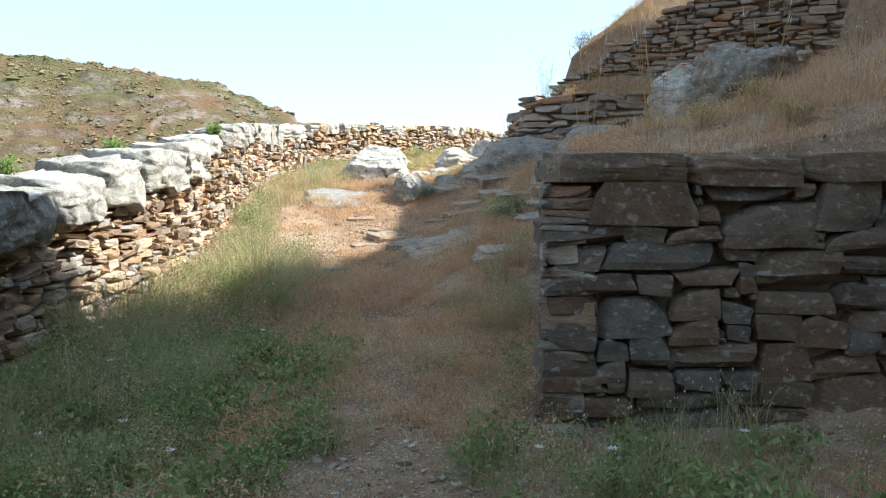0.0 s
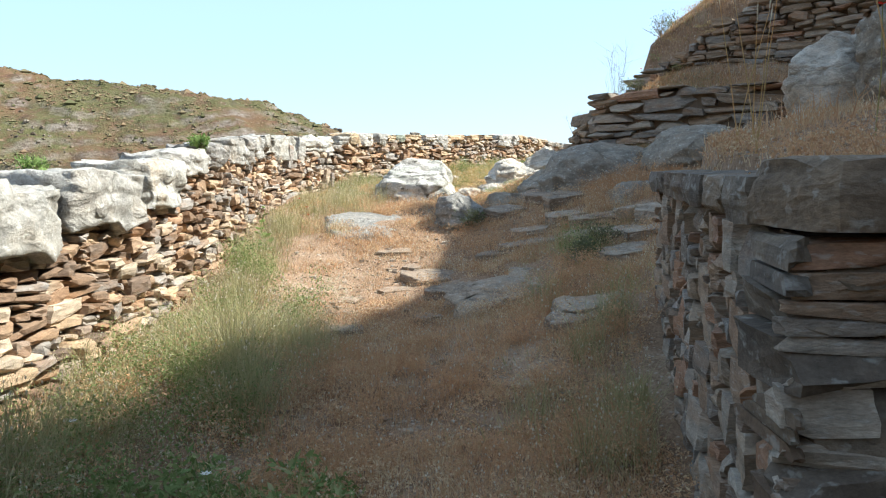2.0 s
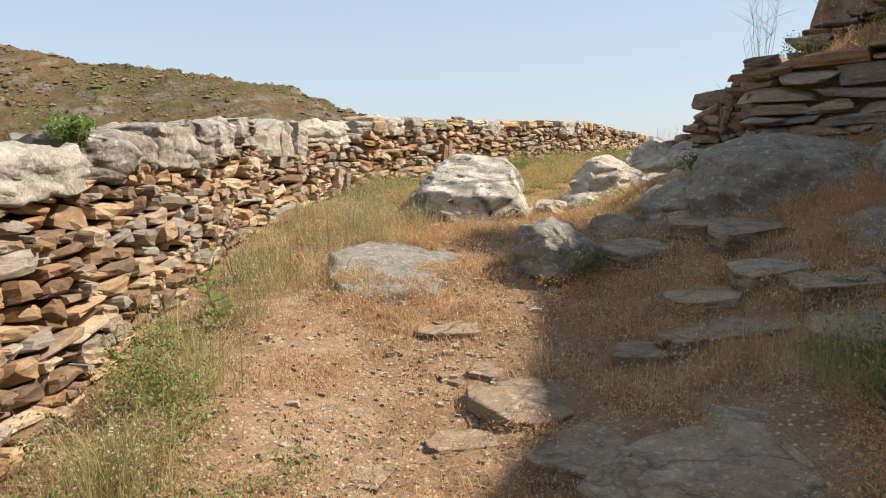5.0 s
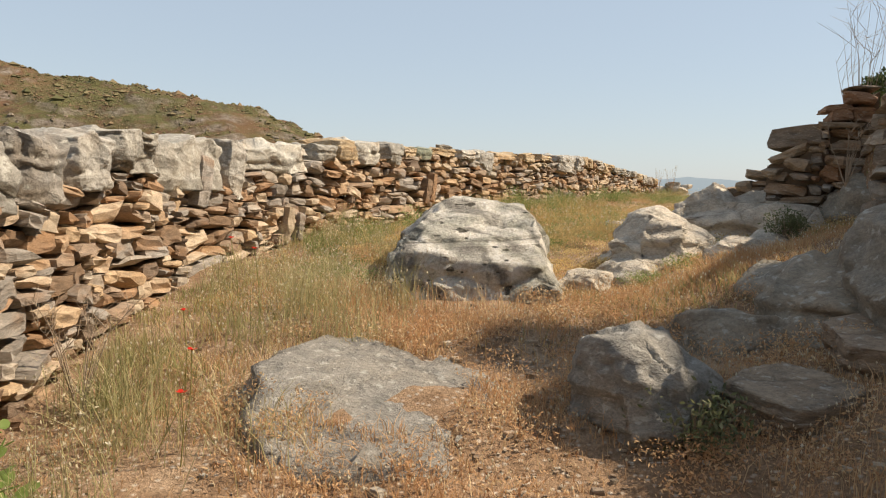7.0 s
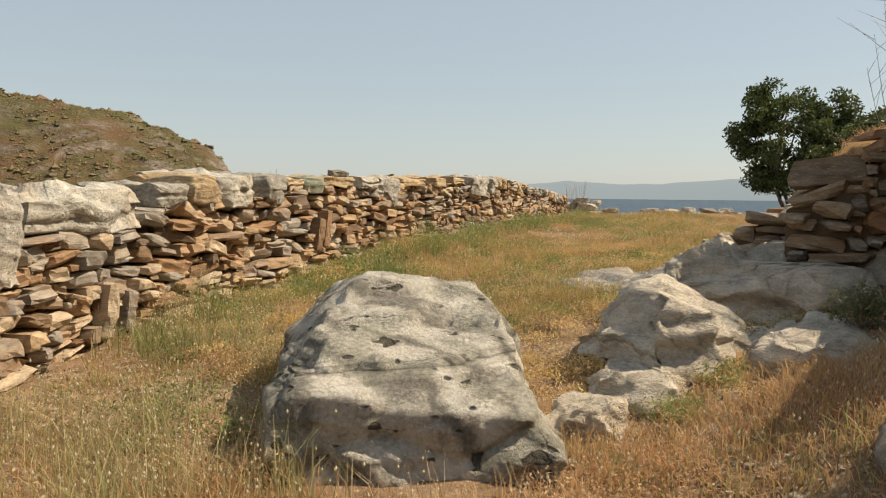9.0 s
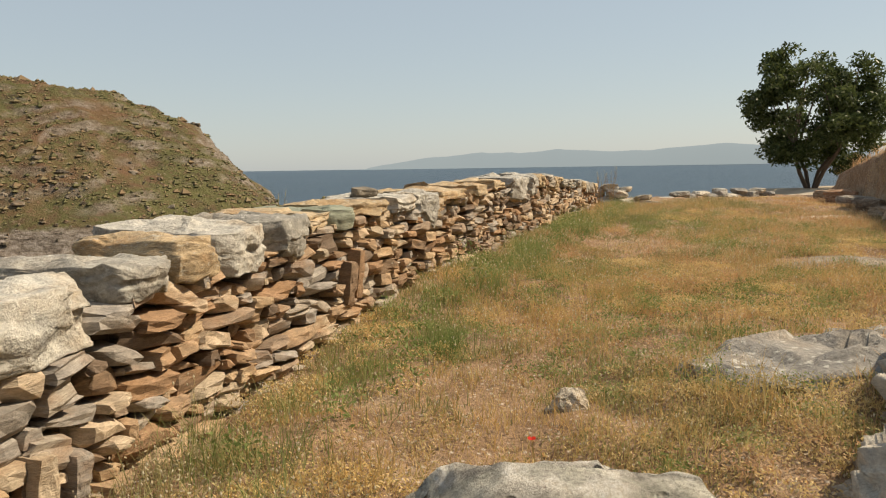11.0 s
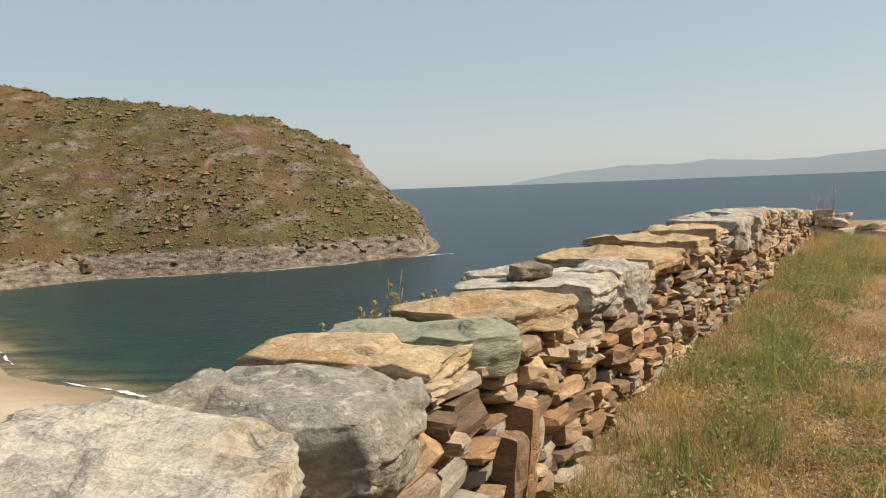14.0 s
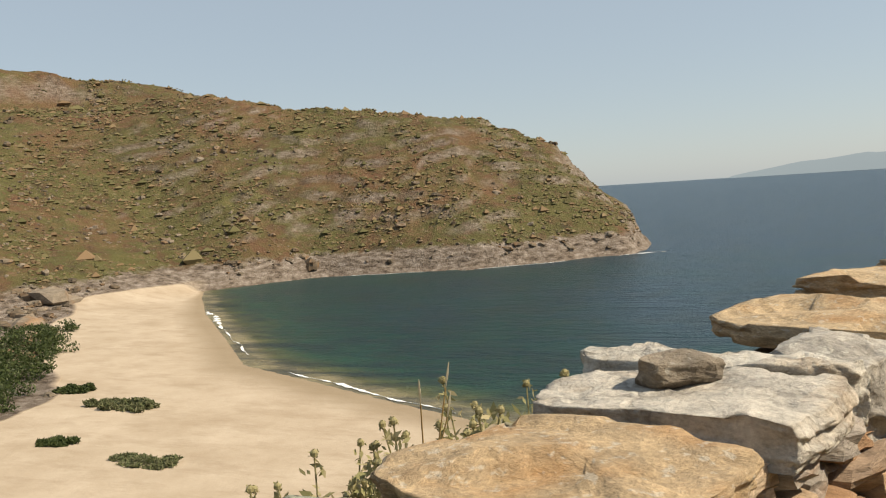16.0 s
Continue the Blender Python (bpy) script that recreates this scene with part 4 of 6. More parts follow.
for k, (x, y, a, c) in enumerate([(3.9, 18.0, 0.22, 0.12), (4.3, 18.7, 0.3, 0.1), (4.75, 19.5, 0.25, 0.14), (5.2, 20.3, 0.32, 0.11), (5.75, 21.3, 0.28, 0.15), (6.3, 22.3, 0.34, 0.12), (6.9, 23.6, 0.3, 0.16), (7.4, 24.8, 0.36, 0.14), (7.8, 25.8, 0.34, 0.18), (8.15, 26.6, 0.4, 0.16)]):
    z = float(near_height(np.array([x]), np.array([y]), False)[0])
    rock("brown stone at the eroded foot of the bank", (x, y, z + c * 0.4), (a, a * 0.8, c), 150 + k, M_RUIN, rz=37 * k, n=10, box=0.5, bare=0, facets=8, name="stone", category="stone", group="stones at the foot of the bank")

# ---- the parapet wall along the slope ----
WL = Line(WALL_LINE)
Y_TO_S = lambda y: float(np.interp(y, WL.p[:, 1], WL.s))


def wall_top(s):
    y = np.interp(s, WL.s, WL.p[:, 1])
    return np.interp(y, [-4, 3, 5, 7, 9.2, 11.8, 13.5, 14.4, 14.6, 14.9, 15.9, 15.96, 17.9, 20.2, 21, 24, 26.3], [0.95, 1.1, 1.24, 1.46, 1.69, 1.9, 1.95, 1.98, 2.02, 2.07, 2.1, 2.09, 2.13, 2.2, 2.25, 2.1, 1.98])


COPING = [(12.1, 13.14, 0.3, 0.62, M_COPING, "long grey coping block"), (13.16, 13.38, 0.4, 0.4, M_COPING, "upright grey coping block"), (13.4, 14.36, 0.23, 0.62, M_COPING_PALE, "squared pale grey coping block"), (14.38, 14.7, 0.13, 0.72, M_COPING, "grey coping slab"), (14.72, 14.98, 0.17, 0.66, M_COPING_TAN, "orange-brown coping block"), (15.0, 15.46, 0.2, 0.8, M_COPING_PALE, "big pale coping block"), (15.48, 15.92, 0.2, 0.74, M_COPING, "grey cracked coping block"),
          (15.94, 16.27, 0.1, 0.76, M_COPING_TAN, "thin tan coping slab"), (16.28, 16.62, 0.12, 0.72, M_COPING_GREEN, "green-grey coping slab"), (16.63, 17.13, 0.1, 0.67, M_COPING_TAN, "orange-tan coping slab"), (17.15, 17.6, 0.12, 0.7, M_COPING_PALE, "rough pale coping slab"),
          (17.62, 17.76, 0.2, 0.9, M_COPING_PALE, "white coping block"), (17.77, 18.1, 0.28, 0.32, M_COPING, "upright grey coping block"), (18.07, 18.75, 0.08, 0.74, M_COPING_TAN, "thin tan coping slab"), (18.77, 19.45, 0.09, 0.76, M_COPING_TAN, "tan coping slab"), (19.47, 20.08, 0.09, 0.7, M_COPING_TAN, "tan coping slab"),
          (20.1, 20.78, 0.25, 0.6, M_COPING, "grey coping block"), (20.8, 21.08, 0.24, 0.55, M_COPING, "grey coping block")]
rng = np.random.default_rng(21)
y = -3.9
early = []
while y < 12.0:
    long = rng.uniform(0.45, 1.0)
    if y > 9.8:
        long = rng.uniform(0.3, 0.75)
    if y < 7.5:
        long = rng.uniform(0.75, 1.2)
    y2 = min(y + long, 12.09)
    early.append((y, y2 - 0.02, rng.uniform(0.3, 0.38) if y < 7.5 else rng.uniform(0.2, 0.31), 0.78 if y < 7.5 else rng.uniform(0.5, 0.68), M_COPING if rng.random() < 0.96 else M_COPING_PALE, "grey lichened coping block"))
    y = y2
late = []
y = 21.1
while y < 26.2:
    y2 = y + rng.uniform(0.2, 0.5)
    late.append((y, y2 - 0.02, rng.uniform(0.06, 0.2), rng.uniform(0.4, 0.55), M_COPING if rng.random() < 0.5 else M_COPING_TAN, "weathered coping stone"))
    y = y2
COPING = early + COPING + late


def under_coping(s):
    yy = np.interp(s, WL.s, WL.p[:, 1])
    cut = np.zeros(np.shape(yy))
    for y0, y1, h, *_ in COPING:
        cut = np.where((yy >= y0 - 0.02) & (yy <= y1 + 0.02), h - 0.02, cut)
    return wall_top(s) - cut


wall_1 = tagged(part("wall_1", core_mesh(WL, ground_at(WL, 0.3), lambda s: under_coping(s) - 0.05, 0.13, 0.5, 1), M_CORE), "long dry-stone parapet wall of rust-brown rubble with coping", "stone wall", kind="structure")
for k, (y0, y1, h, deep, mat, text) in enumerate(COPING):
    s0, s1 = Y_TO_S(y0), Y_TO_S(y1)
    x, yy, a = WL.at((s0 + s1) / 2)
    thin, far = h < 0.13, y0 < 12.0
    me = rock_mesh(((s1 - s0) / 2 * 1.04, deep / 2, h / 2 * 1.08), 200 + k, n=27 if y0 > 9 and y0 < 21 else 18, box=0.84 if far else 0.88 if thin else 0.83, rough=0.11 if far else 0.05 if thin else 0.06, ledges=0.06 if thin else 0.03, freq=1.7, facets=5 if thin else 9, cut=(0.84, 0.99), corners=6, blocks=0.06 if far else 0.05 if thin else 0.06, cells=18, cleft=0.35 if thin else 0.5, clefts=18 if thin else 30)
    ob = part("coping_stone", me, mat, wall_1, text)
    o = deep / 2 - (0.1 if y0 < 7.5 else 0.035) - 0.02 * rng.random()
    turned(ob, x - math.sin(a) * o, yy + math.cos(a) * o, float(wall_top(np.array([(s0 + s1) / 2]))[0]) - h / 2 + rng.normal(0, 0.008), math.degrees(a) + rng.normal(0, 3), rng.normal(0, 1.5), rng.normal(0, 1.5))
rock("small grey-brown stone lying on the coping", (-1.55, 17.58, 2.155), (0.14, 0.07, 0.045), 77, M_BEDROCK, rz=40, n=10, box=0.5, bare=0, name="loose_stone", category="stone")

# ---- the squared wall beside the path ----
FRONT = Line([(0.47, 3.55), (5.2, 3.62)])
SIDE = Line([(0.9, 6.85), (0.7, 5.3), (0.46, 3.56)])
R_TOP = lambda s: np.full(np.shape(s), 1.29)
wall_2 = tagged(part("wall_2", core_mesh(Line([(0.72, 3.56), (5.2, 3.62)]), lambda s: np.full(np.shape(s), -0.3), lambda s: np.full(np.shape(s), 1.22), 0.12, 0.5, 1), M_CORE), "dark squared-stone retaining wall with grass on top", "stone wall", kind="structure")
part("core", core_mesh(Line([(0.9, 6.85), (0.7, 5.3), (0.5, 3.8)]), lambda s: np.full(np.shape(s), -0.1), lambda s: np.full(np.shape(s), 1.22), 0.12, 0.4, 1), M_CORE, wall_2)

# ---- the ruined wall and the terrace wall on the slope ----
RUIN = Line([(1.62, 13.3), (1.24, 12.58), (1.95, 12.05), (2.95, 11.2), (4.2, 10.4)])
TERRACE = Line([(1.8, 13.3), (2.7, 12.65), (3.5, 12.05), (4.6, 11.2), (5.6, 10.4)])


def terrace_z(line, up, pts):
    s = [float(np.interp(k, range(len(line.s)), line.s)) for k in range(len(line.s))]
    return lambda q: np.interp(q, s, pts) + up


LOW_A, LOW_B = Line([(0.9, 14.7), (1.2, 14.5), (1.7, 14.3)]), Line([(1.12, 14.12), (1.42, 13.8), (1.8, 13.7)])
ruin_base, ruin_top = terrace_z(RUIN, 0, [1.45, 1.5, 1.55, 1.6, 1.7]), terrace_z(RUIN, 0, [2.1, 2.34, 2.36, 2.26, 2.3])
terr_base, terr_top = terrace_z(TERRACE, 0, [2.1, 2.15, 2.2, 2.25, 2.3]), terrace_z(TERRACE, 0, [2.45, 3.05, 3.6, 4.1, 4.4])
wall_3 = tagged(part("wall_3", core_mesh(RUIN, ruin_base, lambda s: ruin_top(s) - 0.06, 0.1, 0.35, 1), M_CORE), "ruined wall of long flat schist stones on bedrock", "stone wall", kind="structure")
low_a, low_b = (terrace_z(LOW_A, 0, [1.3, 1.35, 1.45]), terrace_z(LOW_A, 0, [1.66, 1.8, 2.05])), (terrace_z(LOW_B, 0, [1.4, 1.5, 1.7]), terrace_z(LOW_B, 0, [1.95, 2.2, 2.5]))
wall_5 = tagged(part("wall_5", core_mesh(LOW_A, low_a[0], lambda s: low_a[1](s) - 0.06, 0.08, 0.3, 1), M_CORE), "low broken remains of a brown stone wall", "stone wall", kind="structure")
part("core", core_mesh(LOW_B, low_b[0], lambda s: low_b[1](s) - 0.06, 0.08, 0.3, 1), M_CORE, wall_5)
wall_4 = tagged(part("wall_4", core_mesh(TERRACE, terr_base, lambda s: terr_top(s) - 0.06, 0.1, 0.35, 1), M_CORE), "old terrace wall of brown flat stones on the slope", "stone wall", kind="structure")


# ---- plants ----
def bare_ground(x, y):
    hit = np.zeros(np.shape(x), bool)
    for cx_, cy_, a, b, rz in BARE:
        c, s = math.cos(radians(rz)), math.sin(radians(rz))
        u, v = (x - cx_) * c + (y - cy_) * s, -(x - cx_) * s + (y - cy_) * c
        hit |= (u / a) ** 2 + (v / b) ** 2 < 1
    return hit


def blades(x, y, z, height, width, rng, lean=0.35):
    """Bent grass blades, three triangles each."""
    n = len(x)
    a = rng.uniform(0, 2 * math.pi, n)
    t = rng.uniform(0, 2 * math.pi, n)
    b = np.abs(rng.normal(0, lean, n)) * height
    dx, dy = np.cos(a) * width / 2, np.sin(a) * width / 2
    lx, ly = np.cos(t) * b, np.sin(t) * b
    v = np.empty((n, 5, 3))
    v[:, 0] = np.stack([x - dx, y - dy, z - 0.02], -1)
    v[:, 1] = np.stack([x + dx, y + dy, z - 0.02], -1)
    v[:, 2] = np.stack([x - dx * 0.75 + lx * 0.35, y - dy * 0.75 + ly * 0.35, z + height * 0.55], -1)
    v[:, 3] = np.stack([x + dx * 0.75 + lx * 0.35, y + dy * 0.75 + ly * 0.35, z + height * 0.55], -1)
    v[:, 4] = np.stack([x + lx, y + ly, z + height * 0.97], -1)
    f = np.array([[0, 1, 3], [0, 3, 2], [2, 3, 4]])[None] + (np.arange(n) * 5)[:, None, None]
    return v.reshape(-1, 3), f.reshape(-1, 3), v[:, 4]


def meadow(name, label, material, rng, n, xr, yr, density, hts, width, lean=0.35, clump=1.3, seeds=0.0, hug=False):
    x, y = rng.uniform(*xr, n), rng.uniform(*yr, n)
    if hug:
        x = x + wall_x(y)
    keep = rng.random(n) < density(x, y)
    patch = fbm(flat(x, y, clump), 3, 51)
    keep &= rng.random(n) < np.clip(0.62 + 1.1 * patch, 0.03, 1) * np.clip(0.75 + 0.9 * fbm(flat(x, y, 5.0), 2, 58), 0.1, 1)
    keep &= ~bare_ground(x, y) & (x > wall_x(y) - 0.03)
    x, y = x[keep], y[keep]
    z = near_height(x, y)
    h = rng.uniform(*hts, len(x)) * np.clip(0.8 + 0.7 * fbm(flat(x, y, 0.8), 2, 77), 0.35, 1.5)
    if hug:
        h = h * np.interp(y, [7.5, 9.0, 14.0, 28], [1.0, 0.6, 0.6, 0.75]) * np.interp(x - wall_x(y), [0.0, 0.25], [0.4, 1.0])
    v, f, tips = blades(x, y, z, h, rng.uniform(0.6, 1.3, len(x)) * width, rng, lean)
    tagged(part(name, mesh_of(name, v, f), material), label, "grass", kind="stuff")
    if seeds:
        k = rng.random(len(tips)) < seeds
        return tips[k]


def off_track(x, y, wide=0.34):
    t = smooth(wide * 0.5, wide * 1.3, np.abs(x - track_x(y)))
    return np.where(y < 10.5, np.interp(y, [0, 6.5, 8.5, 10.5], [0.12, 0.15, 0.5, 1.0]) * (1 - t) + t, 1.0)


def clear_fill(x, y):
    return ~((y > 3.4) & (y < 6.9) & (x > np.interp(y, [3.5, 6.8], [0.36, 0.78])) & (x < np.interp(y, [3.5, 6.8], [0.62, 1.1]))) & ~((y > 3.4) & (y < 3.8) & (x > 0.36))


rg = np.random.default_rng(5)
M_TALL = leaf_mat("tall_green_grass", [(0.21, 0.22, 0.10), (0.30, 0.29, 0.13), (0.40, 0.36, 0.18), (0.50, 0.44, 0.24), (0.56, 0.46, 0.28)], patches=1.4)
M_SAGE_G = leaf_mat("grey_green_weeds", [(0.20, 0.205, 0.085), (0.29, 0.275, 0.12), (0.41, 0.36, 0.18)], patches=1.2)
ALONG = lambda x, y, w: smooth(w, w * 0.25, x - wall_x(y))
tips = []
tips.append(meadow("green_grass", "green and straw-coloured grass along the wall", M_GREEN, rg, 230000, (0, 2.3), (1.5, 28), lambda x, y: np.interp(y, [1.5, 6, 7.5, 9, 12.5, 15, 28], [0.4, 0.45, 0.8, 1.0, 0.6, 0.5, 0.5]) * ALONG(x, y, np.interp(y, [2, 7, 9, 12, 15, 18, 28], [2.3, 1.6, 0.8, 0.9, 0.6, 0.8, 1.3])) * off_track(x, y, 0.45), (0.05, 0.2), 0.0042, 1.0, 1.9, 0.05, True))
tips.append(meadow("green_grass", "green grass in the shade beside the squared wall", M_GREEN, rg, 55000, (-1.2, 3.2), (1.5, 9.5), lambda x, y: 0.6 * smooth(-0.4, 0.5, x) * clear_fill(x, y) * (near_height(x, y, False) < 1.0), (0.05, 0.2), 0.0042, 0.8, 1.9, 0.07))
tips.append(meadow("dry_grass", "rusty dry grass on the slope", M_RUST, rg, 570000, (-2.7, 3.2), (1.5, 13.5), lambda x, y: off_track(x, y) * clear_fill(x, y) * np.interp(y, [1.5, 5, 7, 12, 14], [0.7, 0.8, 1.0, 1.0, 0.8]) * (0.35 + 0.65 * smooth(-2.4, -0.8, x)), (0.018, 0.085), 0.0042, 1.3, 2.2, 0.07))
tips.append(meadow("dry_grass", "low straw-coloured dry grass on the terrace", M_DRY, rg, 530000, (-2.6, 8), (11.3, 28), lambda x, y: np.interp(y, [11.5, 13, 20, 30], [0.3, 1, 0.8, 0.5]), (0.018, 0.08), 0.0045, 1.3, 2.0, 0.05))
tips.append(meadow("dry_grass", "tall dry grass on the hillside and the bank", M_RUST, rg, 290000, (0.7, 9.5), (3.7, 28), lambda x, y: 1.0 * ((near_height(x, y, False) > np.where(y < 9, 1.3, 1.75)) & ((y < 9) | (inside_by(BANK, x, y) > 0.25)) & clear_fill(x, y)), (0.08, 0.28), 0.005, 0.7, 1.8, 0.06))
tips.append(meadow("dry_grass", "low rusty grass below the bank", M_RUST, rg, 230000, (0.3, 8), (13.2, 27), lambda x, y: smooth(0.1, 0.6, fbm(flat(x, y, 0.45), 2, 23) + 0.75 * smooth(-3.2, -0.6, inside_by(BANK, x, y))), (0.03, 0.13), 0.005, 0.9, 1.6, 0.05))
tips.append(meadow("tall_green_grass", "tall green and yellowing grass beside the wall", M_TALL, rg, 34000, (0, 2.2), (2.0, 16.0), lambda x, y: np.interp(y, [2, 6, 7.5, 9, 12.5, 16], [0.45, 0.5, 1.0, 1.0, 0.6, 0.35]) * ALONG(x, y, np.interp(y, [2, 5, 7.5, 9, 10.5, 12, 16], [2.2, 2.1, 1.6, 0.7, 0.6, 0.9, 0.5])) * off_track(x, y, 0.5), (0.1, 0.3), 0.0045, 0.9, 2.6, 0.08, True))
tips.append(meadow("green_grass", "patches of low grey-green weeds on the terrace", M_SAGE_G, rg, 260000, (-2.0, 6), (11.5, 27), lambda x, y: 1.0 * (fbm(flat(x, y, 0.9), 3, 91) > 0.0), (0.03, 0.12), 0.006, 0.9, 2.2, 0.03))


def tufts(label, material, rng, places, h, n=150, wide=0.1, width=0.0032, lean=0.75, seeds=0.14):
    """Weed tufts: thin stems that spread from one root."""
    c = np.repeat(np.array(places, float), n, 0)
    c = c + rng.normal(0, wide, c.shape)
    c = c[~bare_ground(c[:, 0], c[:, 1]) & (c[:, 0] > wall_x(c[:, 1]) + 0.04) & clear_fill(c[:, 0], c[:, 1])]
    z = near_height(c[:, 0], c[:, 1])
    size = np.clip(1 + 0.5 * fbm(flat(c[:, 0], c[:, 1], 2.2), 2, 15), 0.5, 1.5)
    v, f, top = blades(c[:, 0], c[:, 1], z, rng.uniform(0.35, 1.0, len(c)) * h * size, rng.uniform(0.6, 1.4, len(c)) * width, rng, lean)
    tagged(part("weed_tufts", mesh_of("weed_tufts", v, f), material), label, "weeds", kind="stuff")
    tips.append(top[rng.random(len(top)) < seeds])


spots = lambda n, xr, yr: np.stack([rg.uniform(*xr, n), rg.uniform(*yr, n)], -1)
tufts("tall green and straw weeds beside the wall", M_TALL, rg, np.concatenate([spots(36, (-2.45, -1.25), (2.6, 7.6)), spots(5, (-2.5, -2.0), (7.6, 10))]), 0.5, 170)
tufts("green and straw weeds where the wall turns", M_TALL, rg, spots(26, (-2.7, -1.5), (10.3, 14.5)), 0.28, 140)
tufts("rusty brown weeds drying in the path", M_RUST, rg, np.concatenate([spots(46, (-1.2, 0.5), (4.8, 7.7)), spots(40, (-0.7, 1.6), (8.6, 11.3)), spots(16, (-1.9, -0.2), (11.5, 13.5))]), 0.17, 150, 0.12)
tufts("green weeds at the foot of the squared wall", M_TALL, rg, np.concatenate([spots(9, (0.1, 0.7), (5.0, 8.2)), spots(10, (-0.6, 1.6), (2.6, 3.4)), np.array([(0.62, 8.55), (0.75, 8.6), (0.55, 8.75)])]), 0.34, 130, 0.08)
tufts("scattered straw-coloured weeds on the terrace", M_DRY, rg, np.concatenate([spots(80, (-1.8, 2.5), (13.5, 19)), spots(60, (0.3, 5.0), (18, 26))]), 0.22, 90, 0.1)
M_STRAW = leaf_mat("grey_straw_weeds", [(0.20, 0.20, 0.10), (0.33, 0.29, 0.16), (0.44, 0.36, 0.21), (0.52, 0.46, 0.31), (0.62, 0.58, 0.45)], patches=1.8)
M_GOLD = leaf_mat("golden_straw", [(0.60, 0.42, 0.17), (0.70, 0.52, 0.25), (0.76, 0.62, 0.36)], patches=2.0)
M_OLIVE = leaf_mat("olive_straw_weeds", [(0.22, 0.22, 0.09), (0.36, 0.30, 0.13), (0.52, 0.38, 0.17), (0.62, 0.47, 0.24), (0.46, 0.28, 0.13)], patches=1.6)
M_WEED = leaf_mat("green_weeds", [(0.12, 0.17, 0.05), (0.18, 0.24, 0.075), (0.28, 0.32, 0.12), (0.42, 0.40, 0.2)], patches=1.5)
tufts("small green weeds along the terrace wall", M_WEED, rg, np.stack([wall_x(np.linspace(13.6, 25.5, 46)) + rg.uniform(0.2, 0.85, 46), np.linspace(13.6, 25.5, 46) + rg.normal(0, 0.12, 46)], -1), 0.27, 110, 0.08)
tips = np.concatenate(tips)
a = rg.uniform(0.0022, 0.0058, (len(tips), 1))
oct_v = np.array([(1, 0, 0), (-1, 0, 0), (0, 1, 0), (0, -1, 0), (0, 0, 1.8), (0, 0, -1.8)], float)
oct_f = np.array([(0, 2, 4), (2, 1, 4), (1, 3, 4), (3, 0, 4), (2, 0, 5), (1, 2, 5), (3, 1, 5), (0, 3, 5)])
sv = (tips[:, None, :] + oct_v[None] * a[:, None]).reshape(-1, 3)
sf = (oct_f[None] + (np.arange(len(tips)) * 6)[:, None, None]).reshape(-1, 3)
tagged(part("seed_heads", mesh_of("seed_heads", sv, sf), M_SEED), "pale fluffy seed heads in the grass", "seed heads", kind="stuff")

# gravel on the trodden line and among the grass
n = 7500
x, y = rg.normal(0, 0.5, n), 1.5 + 12 * rg.random(n) ** 1.1
x = np.where(rg.random(n) < 0.6, x + track_x(y), rg.uniform(-2.6, 3, n))
ok = clear_fill(x, y) & (x > wall_x(y) + 0.05) & ~bare_ground(x, y)
x, y = x[ok], y[ok]
z = near_height(x, y)
pieces = []
for k in range(len(x)):
    v, f = GRIT[k % len(GRIT)]
    s = min(0.007 * (1 + rg.pareto(2.6)), 0.04)
    c, t = math.cos(k * 1.7), math.sin(k * 1.7)
    w = v * (s * 1.5, s, s * 0.7)
    pieces.append((np.stack([w[:, 0] * c - w[:, 1] * t + x[k], w[:, 0] * t + w[:, 1] * c + y[k], w[:, 2] + z[k] + 0.004], -1), f))
M_GRAVEL = stone_mat("gravel", [(0.31, 0.24, 0.17), (0.37, 0.30, 0.22), (0.25, 0.19, 0.14), (0.44, 0.39, 0.32)], island=True)
tagged(part("gravel", mesh_of("gravel", *join(pieces)), M_GRAVEL), "loose grey and tan stone chips on the soil", "gravel", kind="stuff")


def tube(points, radii, n=5):
    """A tapered stem through points."""
    vs, fs = [], []
    pts = [Vector(p) for p in points]
    for k, p in enumerate(pts):
        d = (pts[min(k + 1, len(pts) - 1)] - pts[max(k - 1, 0)]).normalized()
        u = d.orthogonal().normalized()
        w = d.cross(u)
        for j in range(n):
            a = 2 * math.pi * j / n
            q = p + (u * math.cos(a) + w * math.sin(a)) * radii[k]
            vs.append(tuple(q))
    for k in range(len(pts) - 1):
        for j in range(n):
            b, c = k * n + j, k * n + (j + 1) % n
            fs += [(b, c, c + n), (b, c + n, b + n)]
    return np.array(vs), np.array(fs)


def leaves(centres, spread, n, size, rng):
    """Small pointed leaves (two triangles each) scattered round centres."""
    c = np.repeat(np.array(centres, float), n, 0)
    p = rng.normal(0, 1, c.shape)
    p = p / np.linalg.norm(p, axis=1)[:, None] * (rng.random((len(p), 1)) ** 0.45)
    c = c + p * spread
    a, b = rng.normal(0, 1, c.shape), rng.normal(0, 1, c.shape)
    a /= np.linalg.norm(a, axis=1)[:, None]
    b = np.cross(a, b)
    b /= np.linalg.norm(b, axis=1)[:, None]
    s = size * rng.uniform(0.6, 1.3, (len(c), 1))
    v = np.stack([c - a * s, c + b * s * 0.4, c + a * s, c - b * s * 0.4], 1).reshape(-1, 3)
    f = np.array([[0, 1, 2], [0, 2, 3]])[None] + (np.arange(len(c)) * 4)[:, None, None]
    return v, f.reshape(-1, 3)


